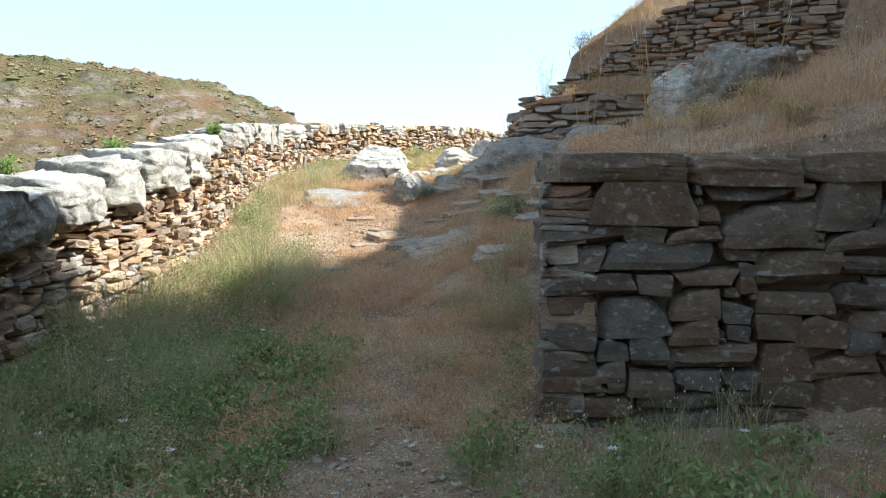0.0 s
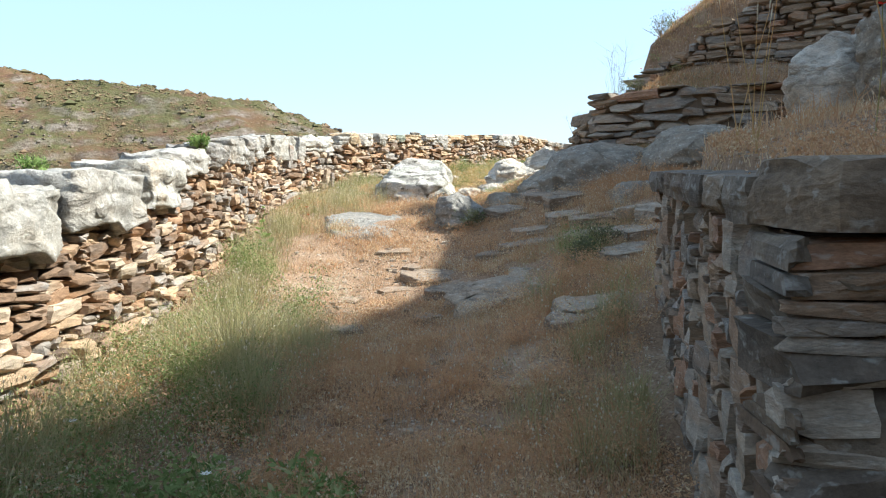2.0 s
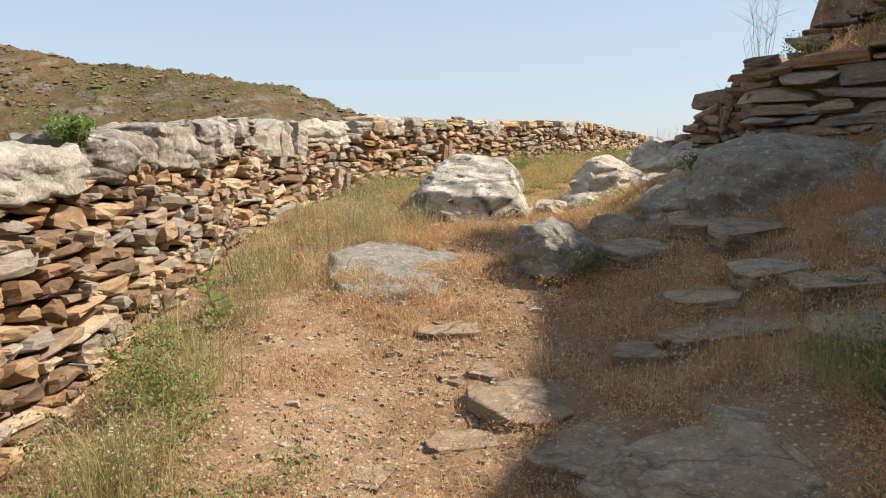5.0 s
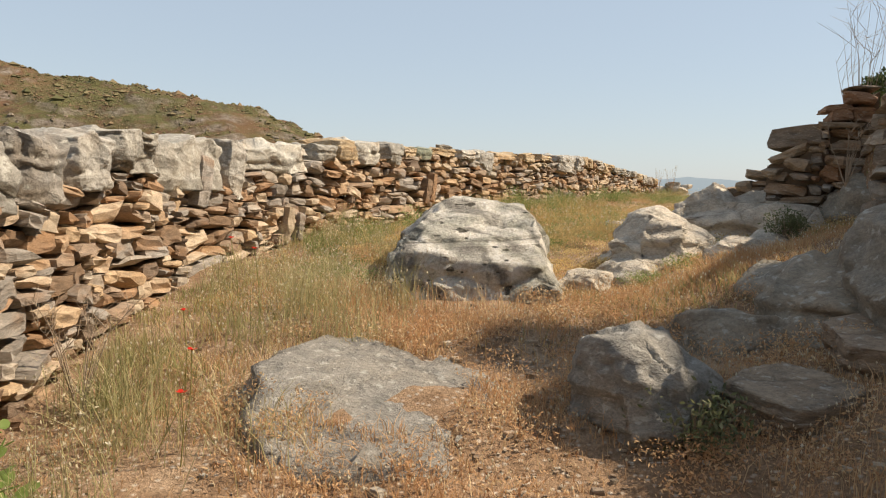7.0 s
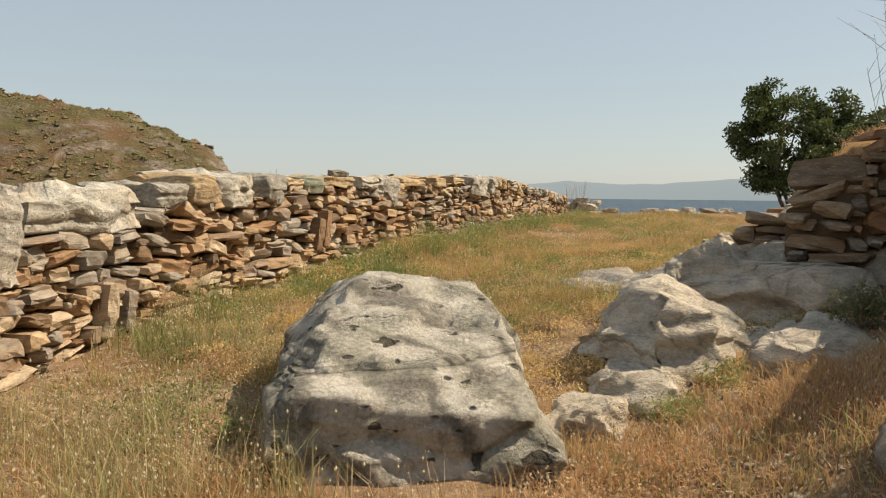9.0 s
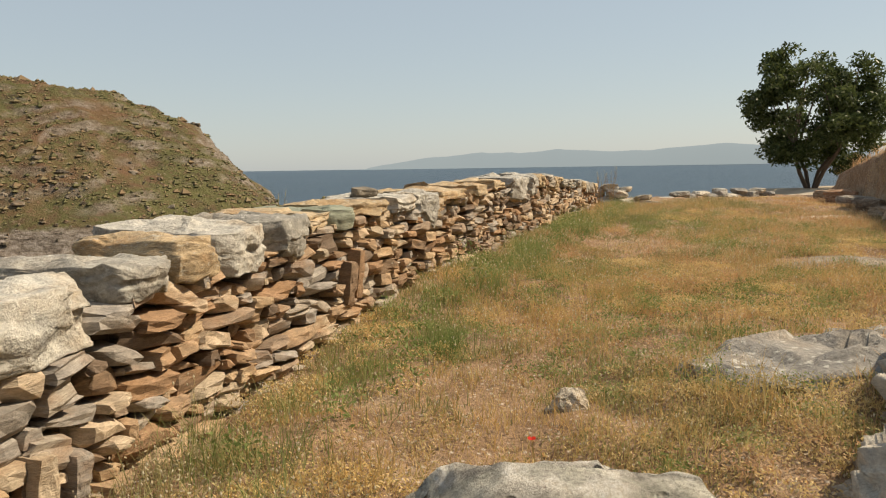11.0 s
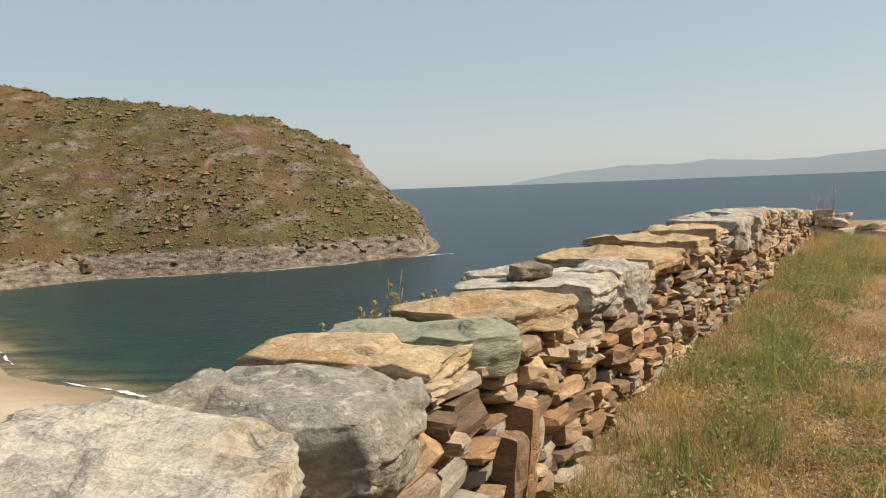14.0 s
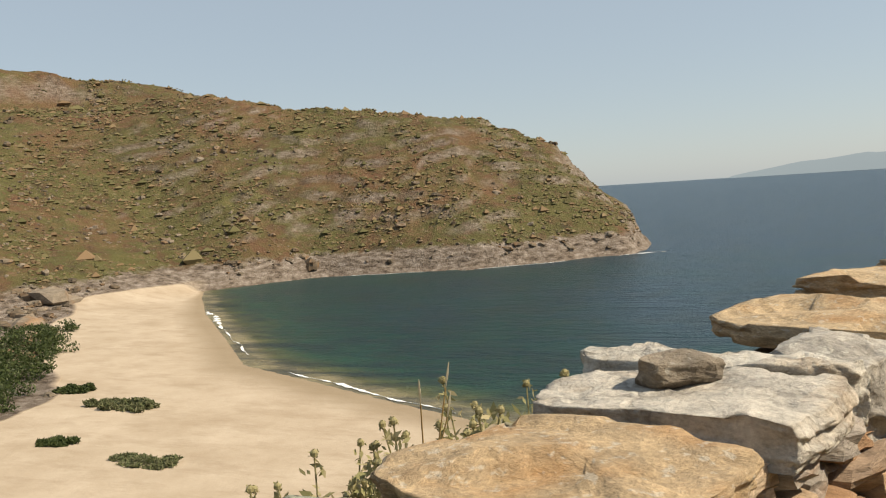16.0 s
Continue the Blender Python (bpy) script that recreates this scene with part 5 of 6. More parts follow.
def tree(label, place, height, width, seed, stems=3):
    rng = np.random.default_rng(seed)
    root = tagged(turned(new("tree"), *place), label, "tree", "trees beyond the bank")
    limbs, ends = [], []
    for k in range(stems):
        a = 2 * math.pi * k / stems + rng.uniform(0, 1)
        e = Vector((math.cos(a) * width * 0.2, math.sin(a) * width * 0.2, height * 0.27))
        mid = e * 0.45 + Vector((rng.normal(0, 0.06), rng.normal(0, 0.06), 0))
        limbs.append(tube([(0.05 * math.cos(a), 0.05 * math.sin(a), -0.25), mid, e], [0.016 * height, 0.013 * height, 0.011 * height], 7))
        for j in range(5):
            b = a + rng.normal(0, 1.0)
            r, h = width * rng.uniform(0.12, 0.36), height * rng.uniform(0.45, 0.86)
            tip = Vector((math.cos(b) * r, math.sin(b) * r, h))
            limbs.append(tube([e, (e + tip) / 2 + Vector((rng.normal(0, 0.1), rng.normal(0, 0.1), 0.05)), tip], [0.009 * height, 0.006 * height, 0.002 * height], 5))
            ends += [tip, (e + tip * 2) / 3]
    part("trunk", mesh_of("trunk", *join(limbs), True), M_BARK, root)
    extra = []
    for t in range(420):
        q = Vector(rng.normal(0, 1, 3)).normalized() * rng.random() ** 0.45
        p = Vector((q.x * width * 0.48 + 0.1 * width * (0.3 - q.z), q.y * width * 0.48, height * 0.53 + q.z * height * 0.45))
        if fbm(np.array([tuple(p)]) * 4.0 / width, 2, seed + 2)[0] > 0.04:
            extra.append(p)
    centres = [tuple(p) for p in ends + extra]
    part("crown", mesh_of("crown", *leaves(centres, np.array([0.33, 0.33, 0.22]) * width / 3.4, 150, 0.0185 * width, rng)), M_LEAF, root)
    return root


tree("bushy dark evergreen tree on several stems", (17.1, 42.0, float(near_height(np.array([17.1]), np.array([42.0]))[0]) - 0.1), 6.1, 5.6, 3, 4)
tree("wide dark evergreen tree behind the bank", (13.0, 29.0, 2.0), 2.3, 3.8, 8)


def shrub(label, place, height, seed, material, n=14, spread=0.4):
    """A bare, forking dry shrub."""
    rng = np.random.default_rng(seed)
    root = tagged(turned(new("dry_shrub"), *place), label, "shrub")
    for k in range(n):
        a = rng.uniform(0, 6.28)
        r = height * spread * rng.uniform(0.2, 1)
        tip = Vector((math.cos(a) * r, math.sin(a) * r, height * rng.uniform(0.6, 1)))
        mid = tip * 0.55 + Vector((rng.normal(0, 0.03), rng.normal(0, 0.03), 0.05))
        pieces = [tube([(0, 0, -0.03), mid * 0.5, mid, tip], [0.004, 0.003, 0.0018, 0.0008], 4)]
        for j in range(5):
            p = mid + (tip - mid) * rng.random()
            pieces.append(tube([p, p + Vector((rng.normal(0, 0.06), rng.normal(0, 0.06), rng.uniform(0.03, 0.12))) * height * 1.6], [0.0018, 0.0006], 3))
        part("twig", mesh_of("twig", *join(pieces)), material, root)
    return root


shrub("bare grey dry shrub behind the ruined wall", (1.84, 14.1, float(near_height(np.array([1.84]), np.array([14.1]))[0])), 1.15, 4, M_TWIG, 12, 0.22)
shrub("small dry shrub beside the ruined wall", (1.05, 12.55, 1.75), 0.4, 5, M_TWIG, 8)
shrub("tangle of pale dead stems at the wall's foot", (-2.62, 10.75, 0.75), 0.5, 6, M_TWIG, 12, 0.7)
shrub("dry twiggy shrub on the stone slope", (2.55, 13.7, 2.75), 0.75, 9, M_TWIG, 10, 0.3)


def bush(label, place, size, seed, material, n=420, leaf=0.018):
    rng = np.random.default_rng(seed)
    root = tagged(turned(new("bush"), *place), label, "bush")
    pieces = [tube([(0, 0, -0.02), tuple(rng.normal(0, 0.3, 3) * size * (1, 1, 0.3) + (0, 0, size * 0.6))], [0.006, 0.002], 4) for _ in range(14)]
    part("stem", mesh_of("stem", *join(pieces)), M_TWIG, root)
    cs = [tuple(rng.normal(0, 0.3, 3) * size * (1, 1, 0.4) + (0, 0, size * 0.5)) for _ in range(7)]
    part("foliage", mesh_of("foliage", *leaves(cs, size * 0.4, n, leaf, rng)), material, root)
    return root



def leafy_weeds(label, places, h, n, size, rng, material=None):
    """Low leafy weeds, a cloud of small leaves round each root."""
    cs = []
    for x, y in places:
        z = float(near_height(np.array([x]), np.array([y]))[0])
        up = h * rng.uniform(0.5, 1.1)
        if bare_ground(np.array([x]), np.array([y]))[0] or not clear_fill(np.array([x]), np.array([y]))[0]:
            continue
        cs += [(x + rng.normal(0, 0.07), y + rng.normal(0, 0.07), z + up * f) for f in (0.25, 0.5, 0.8)]
    tagged(part("leafy_weeds", mesh_of("leafy_weeds", *leaves(cs, np.array([0.12, 0.12, h * 0.34]), n, size, rng)), material or M_WEED), label, "weeds", kind="stuff")


leafy_weeds("leafy green weeds beside the wall", np.concatenate([spots(120, (-2.4, -1.2), (2.0, 6.4)), spots(40, (-2.4, -1.5), (6.2, 9.0))]), 0.3, 90, 0.011, rg)
leafy_weeds("broad-leaved dark green weeds in the shade", np.concatenate([spots(110, (-2.4, -0.7), (1.6, 5.4)), spots(22, (-0.2, 1.8), (2.0, 3.3))]), 0.2, 42, 0.024, rg)
leafy_weeds("brown drying weeds in the shade", np.concatenate([spots(120, (-2.3, -0.6), (1.8, 6.8)), spots(50, (0.0, 0.7), (3.0, 8.0))]), 0.26, 80, 0.009, rg, M_RUST)
leafy_weeds("grey-green flowering weeds beside the wall", np.concatenate([spots(90, (-2.45, -1.1), (2.2, 8.5)), spots(26, (-2.5, -1.7), (9.0, 14.5)), spots(24, (-1.0, 0.6), (2.2, 4.6))]), 0.32, 80, 0.008, rg, M_STRAW)
leafy_weeds("rusty brown weeds matted over the slope", np.concatenate([spots(330, (-1.2, 1.0), (3.4, 8.2)), spots(210, (-0.7, 1.9), (8.2, 12.0)), spots(60, (-2.0, -0.2), (10.2, 13.8))]), 0.13, 110, 0.008, rg, M_RUST)
def patches(n, xr, yr, seed, level):
    p = spots(n, xr, yr)
    return p[fbm(flat(p[:, 0], p[:, 1], 0.75), 3, seed) > level]


leafy_weeds("straw and olive weeds matted over the terrace", patches(1500, (-2.2, 5.0), (13.2, 25.5), 81, 0.08), 0.1, 60, 0.0085, rg, M_OLIVE)
leafy_weeds("golden straw lying on the terrace", patches(1500, (-2.2, 4.6), (12.8, 24.5), 82, 0.12), 0.055, 90, 0.009, rg, M_GOLD)
leafy_weeds("rusty weeds matted over the terrace", patches(1100, (-0.6, 6.5), (13.2, 25.5), 83, 0.1), 0.08, 60, 0.0085, rg, M_RUST)
leafy_weeds("dark green weeds in the terrace grass", patches(1100, (-2.2, 4.5), (12.6, 24.0), 84, 0.06), 0.11, 70, 0.009, rg)
leafy_weeds("leafy green weeds at the squared wall", np.concatenate([spots(7, (0.0, 0.5), (2.6, 5.0)), np.array([(0.62, 8.5), (0.75, 8.6), (0.55, 8.7)])]), 0.25, 60, 0.014, rg)
leafy_weeds("leafy green weeds along the terrace wall", np.stack([wall_x(np.linspace(14.5, 22, 22)) + rg.uniform(0.25, 0.75, 22), np.linspace(14.5, 22, 22)], -1), 0.26, 60, 0.014, rg)
M_SAGE = leaf_mat("grey_green_leaves", [(0.13, 0.15, 0.07), (0.19, 0.20, 0.10), (0.16, 0.16, 0.09)])
for k, (x, y, s) in enumerate([(-0.32, 10.55, 0.26), (0.62, 8.3, 0.24), (0.85, 8.75, 0.22), (1.9, 12.9, 0.3), (0.95, 13.1, 0.2), (1.35, 14.4, 0.25), (2.4, 13.6, 0.35), (1.9, 5.6, 0.28), (2.6, 6.3, 0.3), (2.2, 4.6, 0.22), (3.4, 9.9, 0.3)]):
    bush("small grey-green bush among dry grass", (x, y, float(near_height(np.array([x]), np.array([y]))[0])), s, 300 + k, M_OLIVE if x > 1.5 and y < 7 else M_SAGE, 130, 0.013)


def poppy(x, y, z, h, seed):
    rng = np.random.default_rng(seed)
    root = tagged(turned(new("poppy"), x, y, z), "red poppy on a thin green stem", "flower", "poppies")
    bend = Vector((rng.normal(0, 0.03), rng.normal(0, 0.03), h))
    part("stem", mesh_of("stem", *tube([(0, 0, -0.02), bend * 0.5 + Vector((0.01, 0, 0)), bend], [0.003, 0.0025, 0.002], 4)), M_GREEN, root)
    for k in range(4):
        a = k * math.pi / 2 + rng.random()
        u, w = Vector((math.cos(a), math.sin(a), 0.45)), Vector((-math.sin(a), math.cos(a), 0))
        v = [bend, bend + u * 0.011 + w * 0.010, bend + u * 0.019 + w * 0.005, bend + u * 0.019 - w * 0.005, bend + u * 0.011 - w * 0.010]
        part("petal", mesh_of("petal", np.array(v), np.array([(0, 1, 2), (0, 2, 3), (0, 3, 4)])), M_POPPY, root)


def daisy(x, y, z, h, seed):
    rng = np.random.default_rng(seed)
    root = tagged(turned(new("wild_flower"), x, y, z), "white wild flower on a green stem", "flower", "white flowers in the shade")
    top = Vector((rng.normal(0, 0.02), rng.normal(0, 0.02), h))
    part("stem", mesh_of("stem", *tube([(0, 0, -0.02), top * 0.5 + Vector((0.01, 0, 0)), top], [0.003, 0.0025, 0.002], 4)), M_GREEN, root)
    for k in range(7):
        a = k * 2 * math.pi / 7
        u, w = Vector((math.cos(a), math.sin(a), 0.25)), Vector((-math.sin(a), math.cos(a), 0))
        v = [top, top + u * 0.014 + w * 0.006, top + u * 0.027, top + u * 0.014 - w * 0.006]
        part("petal", mesh_of("petal", np.array(v), np.array([(0, 1, 2), (0, 2, 3)])), M_PETAL, root)
    part("flower_head", mesh_of("flower_head", *tube([top - Vector((0, 0, 0.003)), top + Vector((0, 0, 0.004)), top + Vector((0, 0, 0.007))], [0.004, 0.006, 0.002], 6)), M_SEED, root)


M_PETAL = leaf_mat("white_petals", [(0.72, 0.72, 0.66), (0.80, 0.79, 0.74)])
for k, (x, y, h) in enumerate([(-1.75, 3.0, 0.22), (-1.55, 3.3, 0.2), (-1.85, 3.9, 0.24), (-1.5, 4.2, 0.2), (-1.2, 2.9, 0.16), (-2.1, 4.4, 0.25), (-1.3, 5.1, 0.2), (-1.95, 5.3, 0.25), (0.35, 3.0, 0.15), (0.7, 2.9, 0.17), (-0.95, 4.6, 0.18), (1.3, 3.1, 0.18)]):
    daisy(x, y, float(near_height(np.array([x]), np.array([y]))[0]), h, 450 + k)


def climber(x, y, z, h, seed):
    """A stem with round leaves that stands against the wall."""
    rng = np.random.default_rng(seed)
    root = tagged(turned(new("climbing_plant"), x, y, z), "green round-leaved plant standing against the wall", "plant")
    pts = [Vector((0.02 * math.sin(k * 1.3), 0.02 * math.cos(k), h * k / 6)) for k in range(7)]
    part("stem", mesh_of("stem", *tube(pts, [0.005] * 6 + [0.002], 5)), M_LEAFY, root)
    for k in range(16):
        p = pts[min(6, k * 7 // 16)] + Vector((0, 0, 0.02))
        a = k * 2.4
        s = 0.034 * (1.35 - k / 16)
        u, w = Vector((math.cos(a), math.sin(a), 0.35)), Vector((-math.sin(a), math.cos(a), 0))
        v = [p + u * 0.01] + [p + u * (0.02 + s * (1 - math.cos(t))) + w * s * math.sin(t) + Vector((0, 0, -0.006 * math.cos(t))) for t in [math.pi * q / 4 for q in range(1, 8)]]
        part("leaf", mesh_of("leaf", np.array(v), [tuple(range(len(v)))]), M_LEAFY, root)


M_LEAFY = leaf_mat("fresh_green_leaves", [(0.13, 0.20, 0.05), (0.20, 0.28, 0.08), (0.27, 0.34, 0.12)], patches=8.0)
climber(-2.38, 9.75, float(near_height(np.array([-2.38]), np.array([9.75]))[0]), 0.42, 1)
climber(-2.45, 9.95, float(near_height(np.array([-2.45]), np.array([9.95]))[0]), 0.25, 2)
bush("small green plant growing out of the coping", (-2.72, 9.1, 1.66), 0.13, 340, M_LEAFY, 60, 0.02)
bush("small green plant growing out of the coping", (-3.05, 6.9, 1.42), 0.16, 341, M_LEAFY, 60, 0.02)
bush("small green plant growing behind the coping", (-3.15, 5.4, 1.2), 0.2, 342, M_LEAFY, 80, 0.02)

POPPIES = [(-2.35, 11.9, 0.42), (-2.2, 11.75, 0.4), (-2.3, 11.0, 0.35), (-2.15, 10.6, 0.3), (-2.05, 10.3, 0.25), (1.6, 5.0, 0.5), (1.75, 5.3, 0.58), (1.35, 4.7, 0.45), (1.4, 5.2, 0.5), (2.0, 5.0, 0.52), (-1.0, 14.2, 0.2), (3.6, 22.6, 0.25), (2.0, 12.9, 0.3)]
for k, (x, y, h) in enumerate(POPPIES):
    poppy(x, y, float(near_height(np.array([x]), np.array([y]))[0]), h, 400 + k)


def stalks(label, place, n, h, seed, head=0.06, material=None, name="wild_oats"):
    """A tuft of tall stalks with seed spikes."""
    rng = np.random.default_rng(seed)
    root = tagged(turned(new(name), *place), label, "grass tuft")
    for k in range(n):
        a = rng.uniform(0, 6.28)
        t = Vector((math.cos(a) * h * 0.18, math.sin(a) * h * 0.18, h * rng.uniform(0.75, 1.1)))
        b = Vector((rng.normal(0, 0.04), rng.normal(0, 0.04), -0.03))
        st = part("stalk", mesh_of("stalk", *tube([b, (b + t) * 0.5 + Vector((0, 0, 0.03)), t], [0.003, 0.0025, 0.002], 4)), material or M_GREEN, root)
        part("spike", mesh_of("spike", *tube([t, t + Vector((t.x, t.y, h)).normalized() * head * 0.5, t + Vector((t.x, t.y, h)).normalized() * head], [0.001, 0.0035, 0.001], 5)), M_SEED if material else M_GREEN, st)
    return root


stalks("tall green grass stalks with long dark spikes", (-0.55, 3.35, float(near_height(np.array([-0.55]), np.array([3.35]))[0])), 8, 0.62, 1, 0.16)
stalks("tall dry grass stalks with pale seed heads", (1.35, 4.9, 1.42), 7, 0.75, 2, 0.09, M_DRY)
stalks("tall dry grass stalks on the wall fill", (1.05, 5.6, 1.42), 6, 0.7, 3, 0.09, M_DRY)
stalks("tall dry grass stalks on the wall fill", (2.2, 5.2, 1.5), 6, 0.8, 4, 0.09, M_DRY)
stalks("pale feathery oat stalks behind the wall", (-2.2, 17.42, 1.72), 3, 0.37, 5, 0.07, M_DRY)
stalks("tall thin grass at the end of the terrace", (3.4, 26.5, 1.5), 9, 0.7, 6, 0.1, M_DRY)
stalks("tall thin grass at the wall's far end", (2.9, 25.6, 1.5), 9, 0.6, 7, 0.1, M_DRY)


M_THISTLE = leaf_mat("dried_thistle", [(0.30, 0.29, 0.14), (0.42, 0.38, 0.2), (0.5, 0.43, 0.26)])


def thistle(x, y, z, h, seed):
    rng = np.random.default_rng(seed)
    root = tagged(turned(new("thistle"), x, y, z), "dried thistle with bristly heads behind the wall", "thistle", "thistles behind the wall")
    for k in range(5):
        t = Vector((rng.normal(0, 0.1), rng.normal(0, 0.1), h * rng.uniform(0.82, 1.06)))
        part("stem", mesh_of("stem", *tube([(0, 0, -0.05), t * 0.5 + Vector((0.01, 0.01, 0)), t], [0.004, 0.003, 0.0025], 5)), M_THISTLE, root)
        head = part("flower_head", mesh_of("flower_head", *tube([t - Vector((0, 0, 0.009)), t - Vector((0, 0, 0.004)), t + Vector((0, 0, 0.006)), t + Vector((0, 0, 0.013))], [0.003, 0.0105, 0.0105, 0.004], 8)), M_THISTLE, root)
        part("leaves", mesh_of("leaves", *leaves([tuple(t * f) for f in (0.7, 0.8, 0.88, 0.95)], 0.035, 9, 0.017, rng)), M_THISTLE, root)
        part("bracts", mesh_of("bracts", *leaves([tuple(t)], 0.015, 26, 0.007, rng)), M_THISTLE, head)
    part("leaves", mesh_of("leaves", *leaves([(0, 0, h * 0.55), (0, 0, h * 0.72), (0, 0, h * 0.86)], 0.08, 26, 0.024, rng)), M_THISTLE, root)


for k, (x, y, top) in enumerate([(-2.36, 17.42, 2.0), (-2.26, 17.44, 2.05), (-2.17, 17.5, 2.07), (-2.06, 17.58, 2.12), (-2.6, 17.3, 1.91), (-2.5, 17.32, 1.95), (-2.42, 17.36, 1.95), (-1.98, 17.68, 2.1)]):
    z = float(near_height(np.array([x]), np.array([y]))[0])
    thistle(x, y, z, top - z - 0.03, 500 + k)


# ---- scrub and rocks on the headland ----
def scatter(name, label, material, n, seed, size, low, high, flatten=0.6, sandy=False, leafy=False, clump=-0.35):
    rng = np.random.default_rng(seed)
    x, y = rng.uniform(-330, -10, n), rng.uniform(60, 400, n)
    z, sand, d = coast_height(x, y)
    ok = (d > 2) & ((sand < 0.3) != sandy) & (z > SEA + low) & (z < SEA + high) & ((np.abs(x) > 50) | (y > 110))
    ok &= fbm(flat(x, y, 0.05), 3, seed) > clump
    x, y, z = x[ok], y[ok], z[ok]
    out = []
    small_v, small_f = (oct_v / (1, 1, 1.8), oct_f) if leafy else cube_shell(2)
    small_v = small_v / np.linalg.norm(small_v, axis=1)[:, None]
    for k in range(len(x)):
        s = size * rng.lognormal(0, 0.55)
        w = small_v * (s * rng.uniform(0.7, 1.5), s * rng.uniform(0.7, 1.5), s * flatten) * (1 + rng.normal(0, 0.22, (len(small_v), 1)))
        out.append((w + (x[k], y[k], z[k] + s * flatten * 0.1), small_f))
    tagged(part(name, mesh_of(name, *join(out)), material), label, name.replace("_", " "), kind="stuff")


M_SCRUB = leaf_mat("headland_scrub", [(0.10, 0.095, 0.042), (0.14, 0.125, 0.058), (0.18, 0.145, 0.08), (0.21, 0.14, 0.08)], 0.9, 0.05)
M_CRAG = stone_mat("headland_rock", [(0.13, 0.10, 0.07), (0.17, 0.14, 0.105), (0.10, 0.08, 0.058), (0.22, 0.185, 0.145)], island=True, scale=0.06, squash=(1, 1, 2))
scatter("scrub", "low olive and rusty scrub on the headland", M_SCRUB, 42000, 61, 0.42, 7, 130, 0.75, leafy=True)
scatter("crags", "grey-brown rocks scattered over the headland", M_CRAG, 9000, 62, 0.42, 3, 130, 0.8, clump=0.0)
scatter("shore_rocks", "grey sea-washed rocks at the headland's foot", M_CRAG, 12000, 63, 0.8, 0.3, 7, 0.7)


def mound(label, x, y, a, b, h, seed, material):
    rng = np.random.default_rng(seed)
    z = float(coast_height(np.array([x]), np.array([y]))[0][0])
    root = tagged(turned(new("beach_shrub"), x, y, z), label, "shrub", "shrubs on the beach")
    cs = [(rng.uniform(-1, 1) * a, rng.uniform(-1, 1) * b, rng.uniform(0.1, 0.7) * h) for _ in range(26)]
    part("foliage", mesh_of("foliage", *leaves(cs, np.array([a * 0.35, b * 0.35, h * 0.4]), 90, 0.3, rng)), material, root)


for k, (x, y, a, b, h) in enumerate([(-70, 90.6, 3.2, 1.5, 1.0), (-74, 91, 1.6, 1.0, 0.8), (-53, 73, 3.5, 1.2, 0.4), (-94, 92, 6, 4, 2.2), (-101, 100, 6, 4, 2.4), (-108, 108, 6, 4, 2.4), (-114, 118, 6, 4, 2.2), (-88, 84, 5, 3, 1.6), (-124, 128, 6, 4, 2.4), (-133, 138, 6, 4, 2.0), (-84, 97, 2, 1.5, 0.9), (-66, 76, 2, 1, 0.4), (-128, 120, 8, 5, 2.5), (-112, 100, 8, 5, 2.5)]):
    mound("low dark green shrub on the sand", x, y, a, b, h, 600 + k, M_LEAF if k > 2 else M_SAGE)

# foam along the waterline
M_FOAM = plain_mat("sea_foam", (0.75, 0.77, 0.76), (0.88, 0.89, 0.88), 0.6, 0.9)


def foam(label, pts, widths, seed):
    """A ragged strip of foam lying on the water."""
    ln = Line(pts)
    vs, fs = [], []
    n = max(12, int(ln.length / 0.3))
    for k in range(n + 1):
        s = ln.length * k / n
        x, y, a = ln.at(s)
        w = np.interp(k / n, np.linspace(0, 1, len(widths)), widths) * 0.75 * max(0.04, 0.4 + 1.0 * fbm(np.array([[s * 0.6, seed, 0.0]]), 4, seed)[0])
        o = 0.45 * fbm(np.array([[s * 0.15, seed, 5.0]]), 3, seed)[0]
        for e in (-0.5, 0.5):
            for dz in (0.05, 0.12):
                vs.append((x - math.sin(a) * (w * e + o), y + math.cos(a) * (w * e + o), SEA + dz))
        if k:
            b, c = 4 * (k - 1), 4 * k
            fs += [(b + 1, b + 3, c + 3), (b + 1, c + 3, c + 1), (b, b + 1, c + 1), (b, c + 1, c), (b + 2, c + 2, c + 3), (b + 2, c + 3, b + 3)]
    tagged(part("foam", mesh_of("foam", np.array(vs), np.array(fs)), M_FOAM), label, "foam", kind="structure")


foam("white surf line on the sand", [(-121, 176), (-112, 167), (-104, 157), (-98, 150)], [0.4, 2.2, 2.0, 0.5], 2)
foam("thin surf line on the sand", [(-97, 149), (-86, 137), (-76, 126)], [0.3, 0.7, 0.3], 7)
foam("white surf line on the sand", [(-62, 114.5), (-55, 111), (-39, 102), (-30, 97)], [0.3, 1.1, 0.9, 0.3], 3)
foam("breaking wave at the headland's tip", [(-34, 289), (-26, 295), (-19, 298)], [0.5, 2.6, 0.6], 4)
foam("thin white wash along the rocks", [(-78, 255), (-60, 266), (-50, 274)], [0.3, 1.0, 0.3], 5)
foam("thin white wash along the rocks", [(-118, 246), (-100, 250), (-92, 252)], [0.2, 0.7, 0.2], 6)


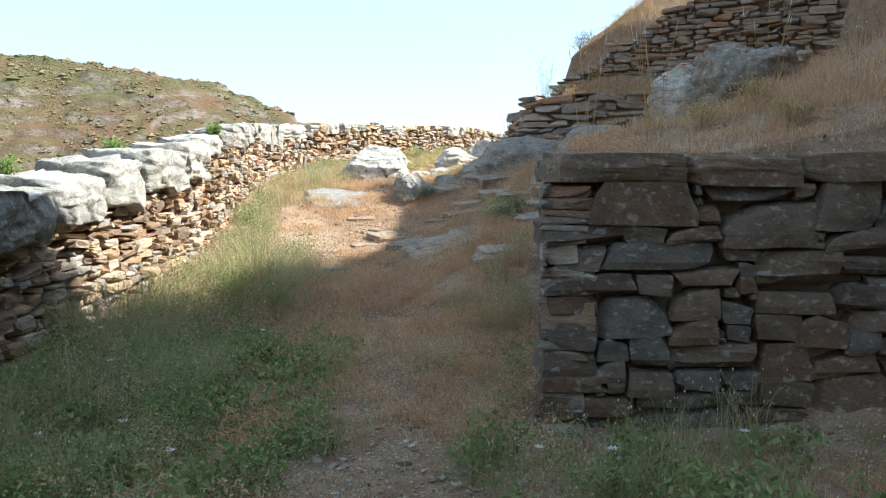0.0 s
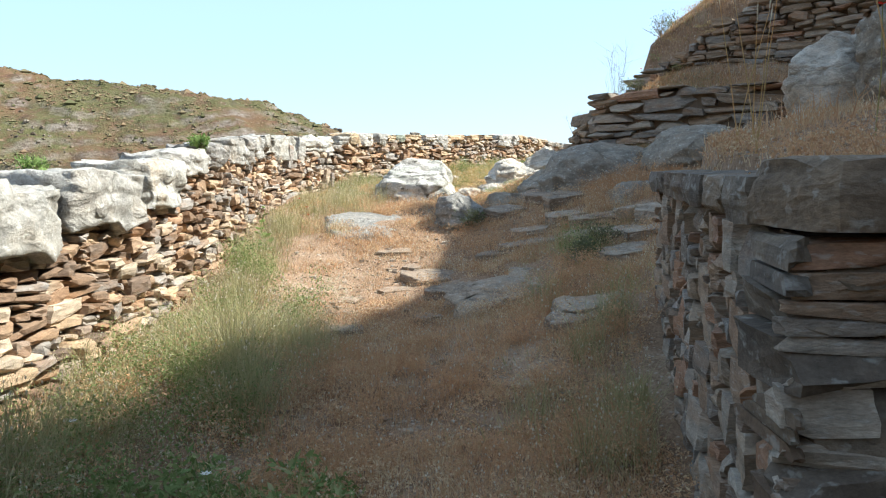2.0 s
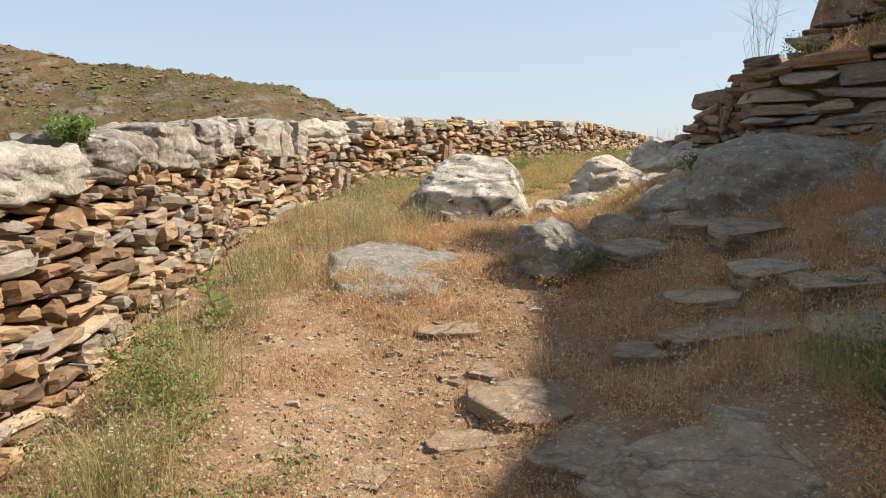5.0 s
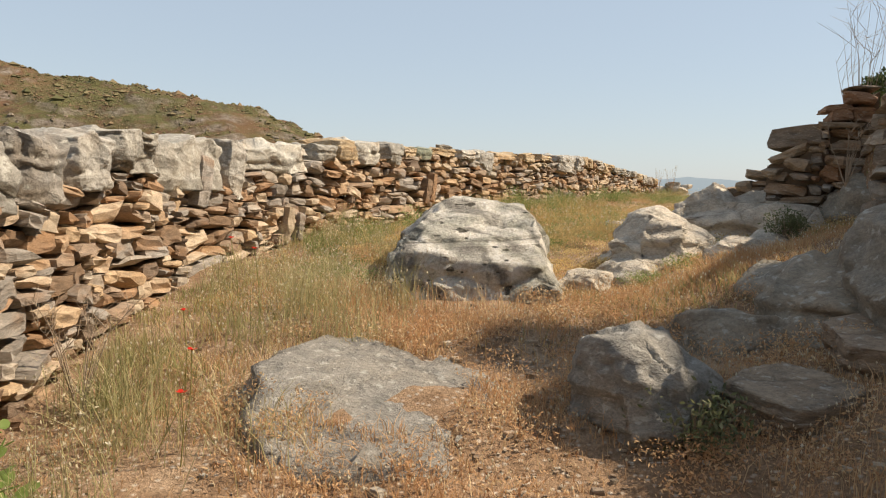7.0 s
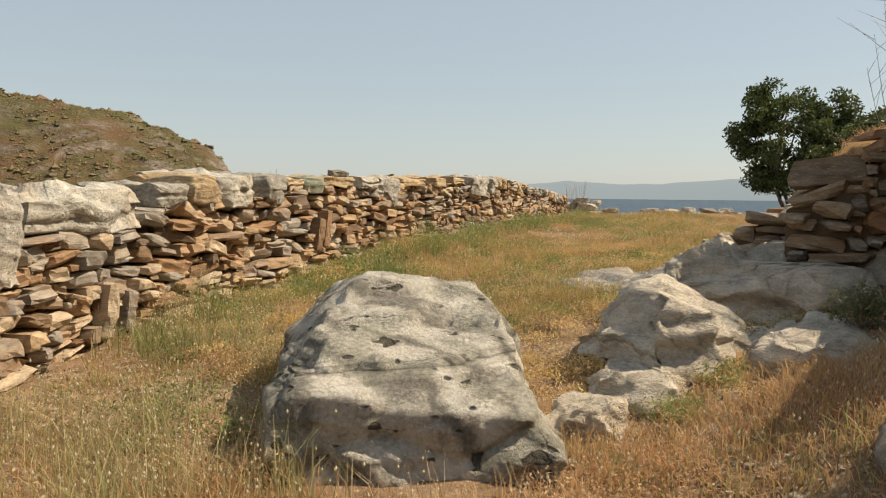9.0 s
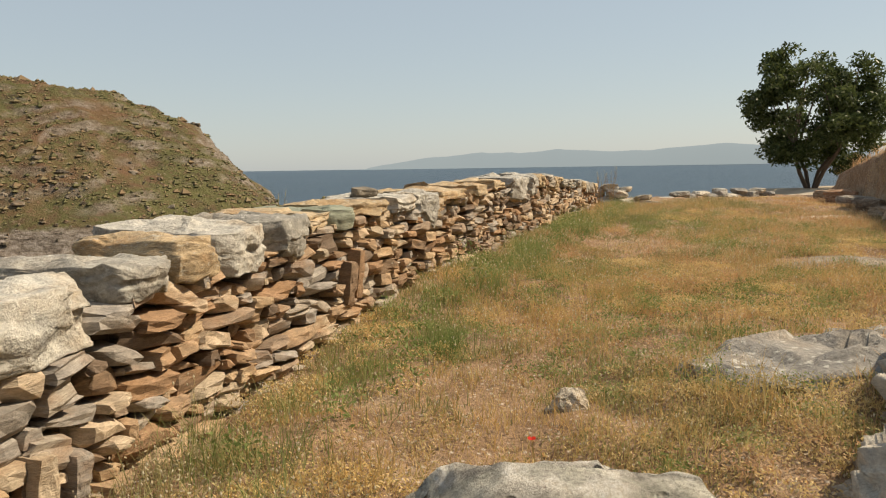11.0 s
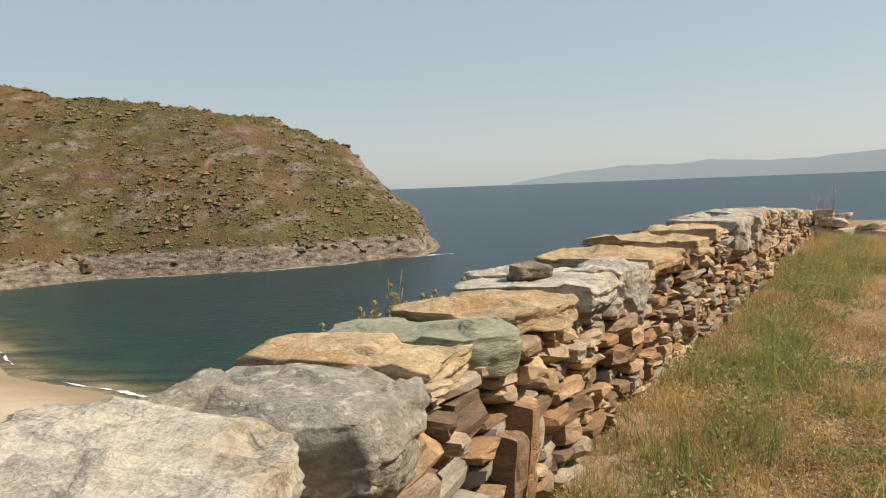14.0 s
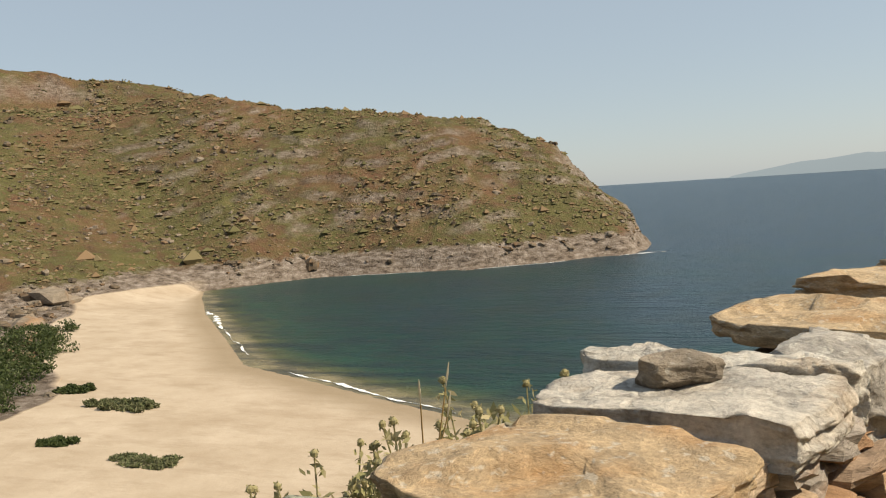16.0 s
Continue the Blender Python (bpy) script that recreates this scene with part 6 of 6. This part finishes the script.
# ---- the single stones of the walls ----
rw = np.random.default_rng(12)
main = lay(WL, pack(WL.length, ground_at(WL), under_coping, rw, (0.11, 0.32), (0.038, 0.088)), 1, 0.24, CHIPS, rw, 0.035, 5.0)
set_stones(main, CHIPS, "stone", M_RUBBLE, wall_1, M_RUBBLE_J, lambda x, y: 13.6 < y < 17.0)
for y0, z0, h, w in ((16.55, 1.62, 0.34, 0.1), (16.42, 1.58, 0.3, 0.13), (13.95, 1.3, 0.3, 0.09), (14.1, 1.28, 0.24, 0.08), (12.7, 1.62, 0.34, 0.16)):
    x, yy, a = WL.at(Y_TO_S(y0))
    me = rock_mesh((w / 2, 0.13, h / 2), int(y0 * 10), n=10, box=0.75, rough=0.08)
    turned(part("upright_stone", me, M_RUBBLE, wall_1), x - math.sin(a) * 0.08, yy + math.cos(a) * 0.08, z0 + 0.05, math.degrees(a), 4, 7)

base = lambda s: np.full(np.shape(s), -0.12)
front = pack(FRONT.length, base, lambda s: np.full(np.shape(s), 1.24), rw, (0.2, 0.55), (0.08, 0.19), gap=0.01, tol=0.045)
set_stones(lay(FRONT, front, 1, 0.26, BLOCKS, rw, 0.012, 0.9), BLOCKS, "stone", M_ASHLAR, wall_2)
sides = pack(SIDE.length, lambda s: np.interp(s, [0, SIDE.length], [0.3, -0.1]), lambda s: np.full(np.shape(s), 1.24), rw, (0.1, 0.3), (0.06, 0.15), gap=0.01)
# side face takes the lighter copy of the palette, for the light it catches
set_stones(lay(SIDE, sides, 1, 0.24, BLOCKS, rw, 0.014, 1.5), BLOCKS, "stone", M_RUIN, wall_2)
s = 0.0
while s < FRONT.length - 0.2:
    e = min(s + rw.uniform(0.35, 0.85), FRONT.length)
    x, yy, a = FRONT.at((s + e) / 2)
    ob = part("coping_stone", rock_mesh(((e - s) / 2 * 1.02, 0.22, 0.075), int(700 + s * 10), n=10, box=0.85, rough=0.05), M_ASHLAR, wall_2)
    turned(ob, x, yy + 0.18, 1.31 + rw.normal(0, 0.008), rw.normal(0, 1.5), 0, rw.normal(0, 1))
    s = e
s = 0.0
while s < SIDE.length - 0.3:
    e = min(s + rw.uniform(0.3, 0.6), SIDE.length)
    x, yy, a = SIDE.at((s + e) / 2)
    ob = part("coping_stone", rock_mesh(((e - s) / 2 * 1.02, 0.2, 0.06), int(800 + s * 10), n=10, box=0.8, rough=0.06), M_ASHLAR, wall_2)
    turned(ob, x + 0.16, yy, 1.3, math.degrees(a), 0, 0)
    s = e
ruin = lay(RUIN, pack(RUIN.length, ruin_base, ruin_top, rw, (0.3, 0.8), (0.06, 0.13), gap=0.01, tol=0.05), 1, 0.34, BLOCKS, rw, 0.05, 2.0)
set_stones(ruin, BLOCKS, "stone", M_RUIN, wall_3)
terr = lay(TERRACE, pack(TERRACE.length, terr_base, terr_top, rw, (0.16, 0.42), (0.045, 0.1), gap=0.01), 1, 0.26, CHIPS, rw, 0.04, 2.5)
set_stones(terr, CHIPS, "stone", M_RUIN, wall_4)
for line, (low, high) in ((LOW_A, low_a), (LOW_B, low_b)):
    set_stones(lay(line, pack(line.length, low, high, rw, (0.14, 0.4), (0.05, 0.12), gap=0.01), 1, 0.3, CHIPS, rw, 0.06, 4.0), CHIPS, "stone", M_RUIN, wall_5)
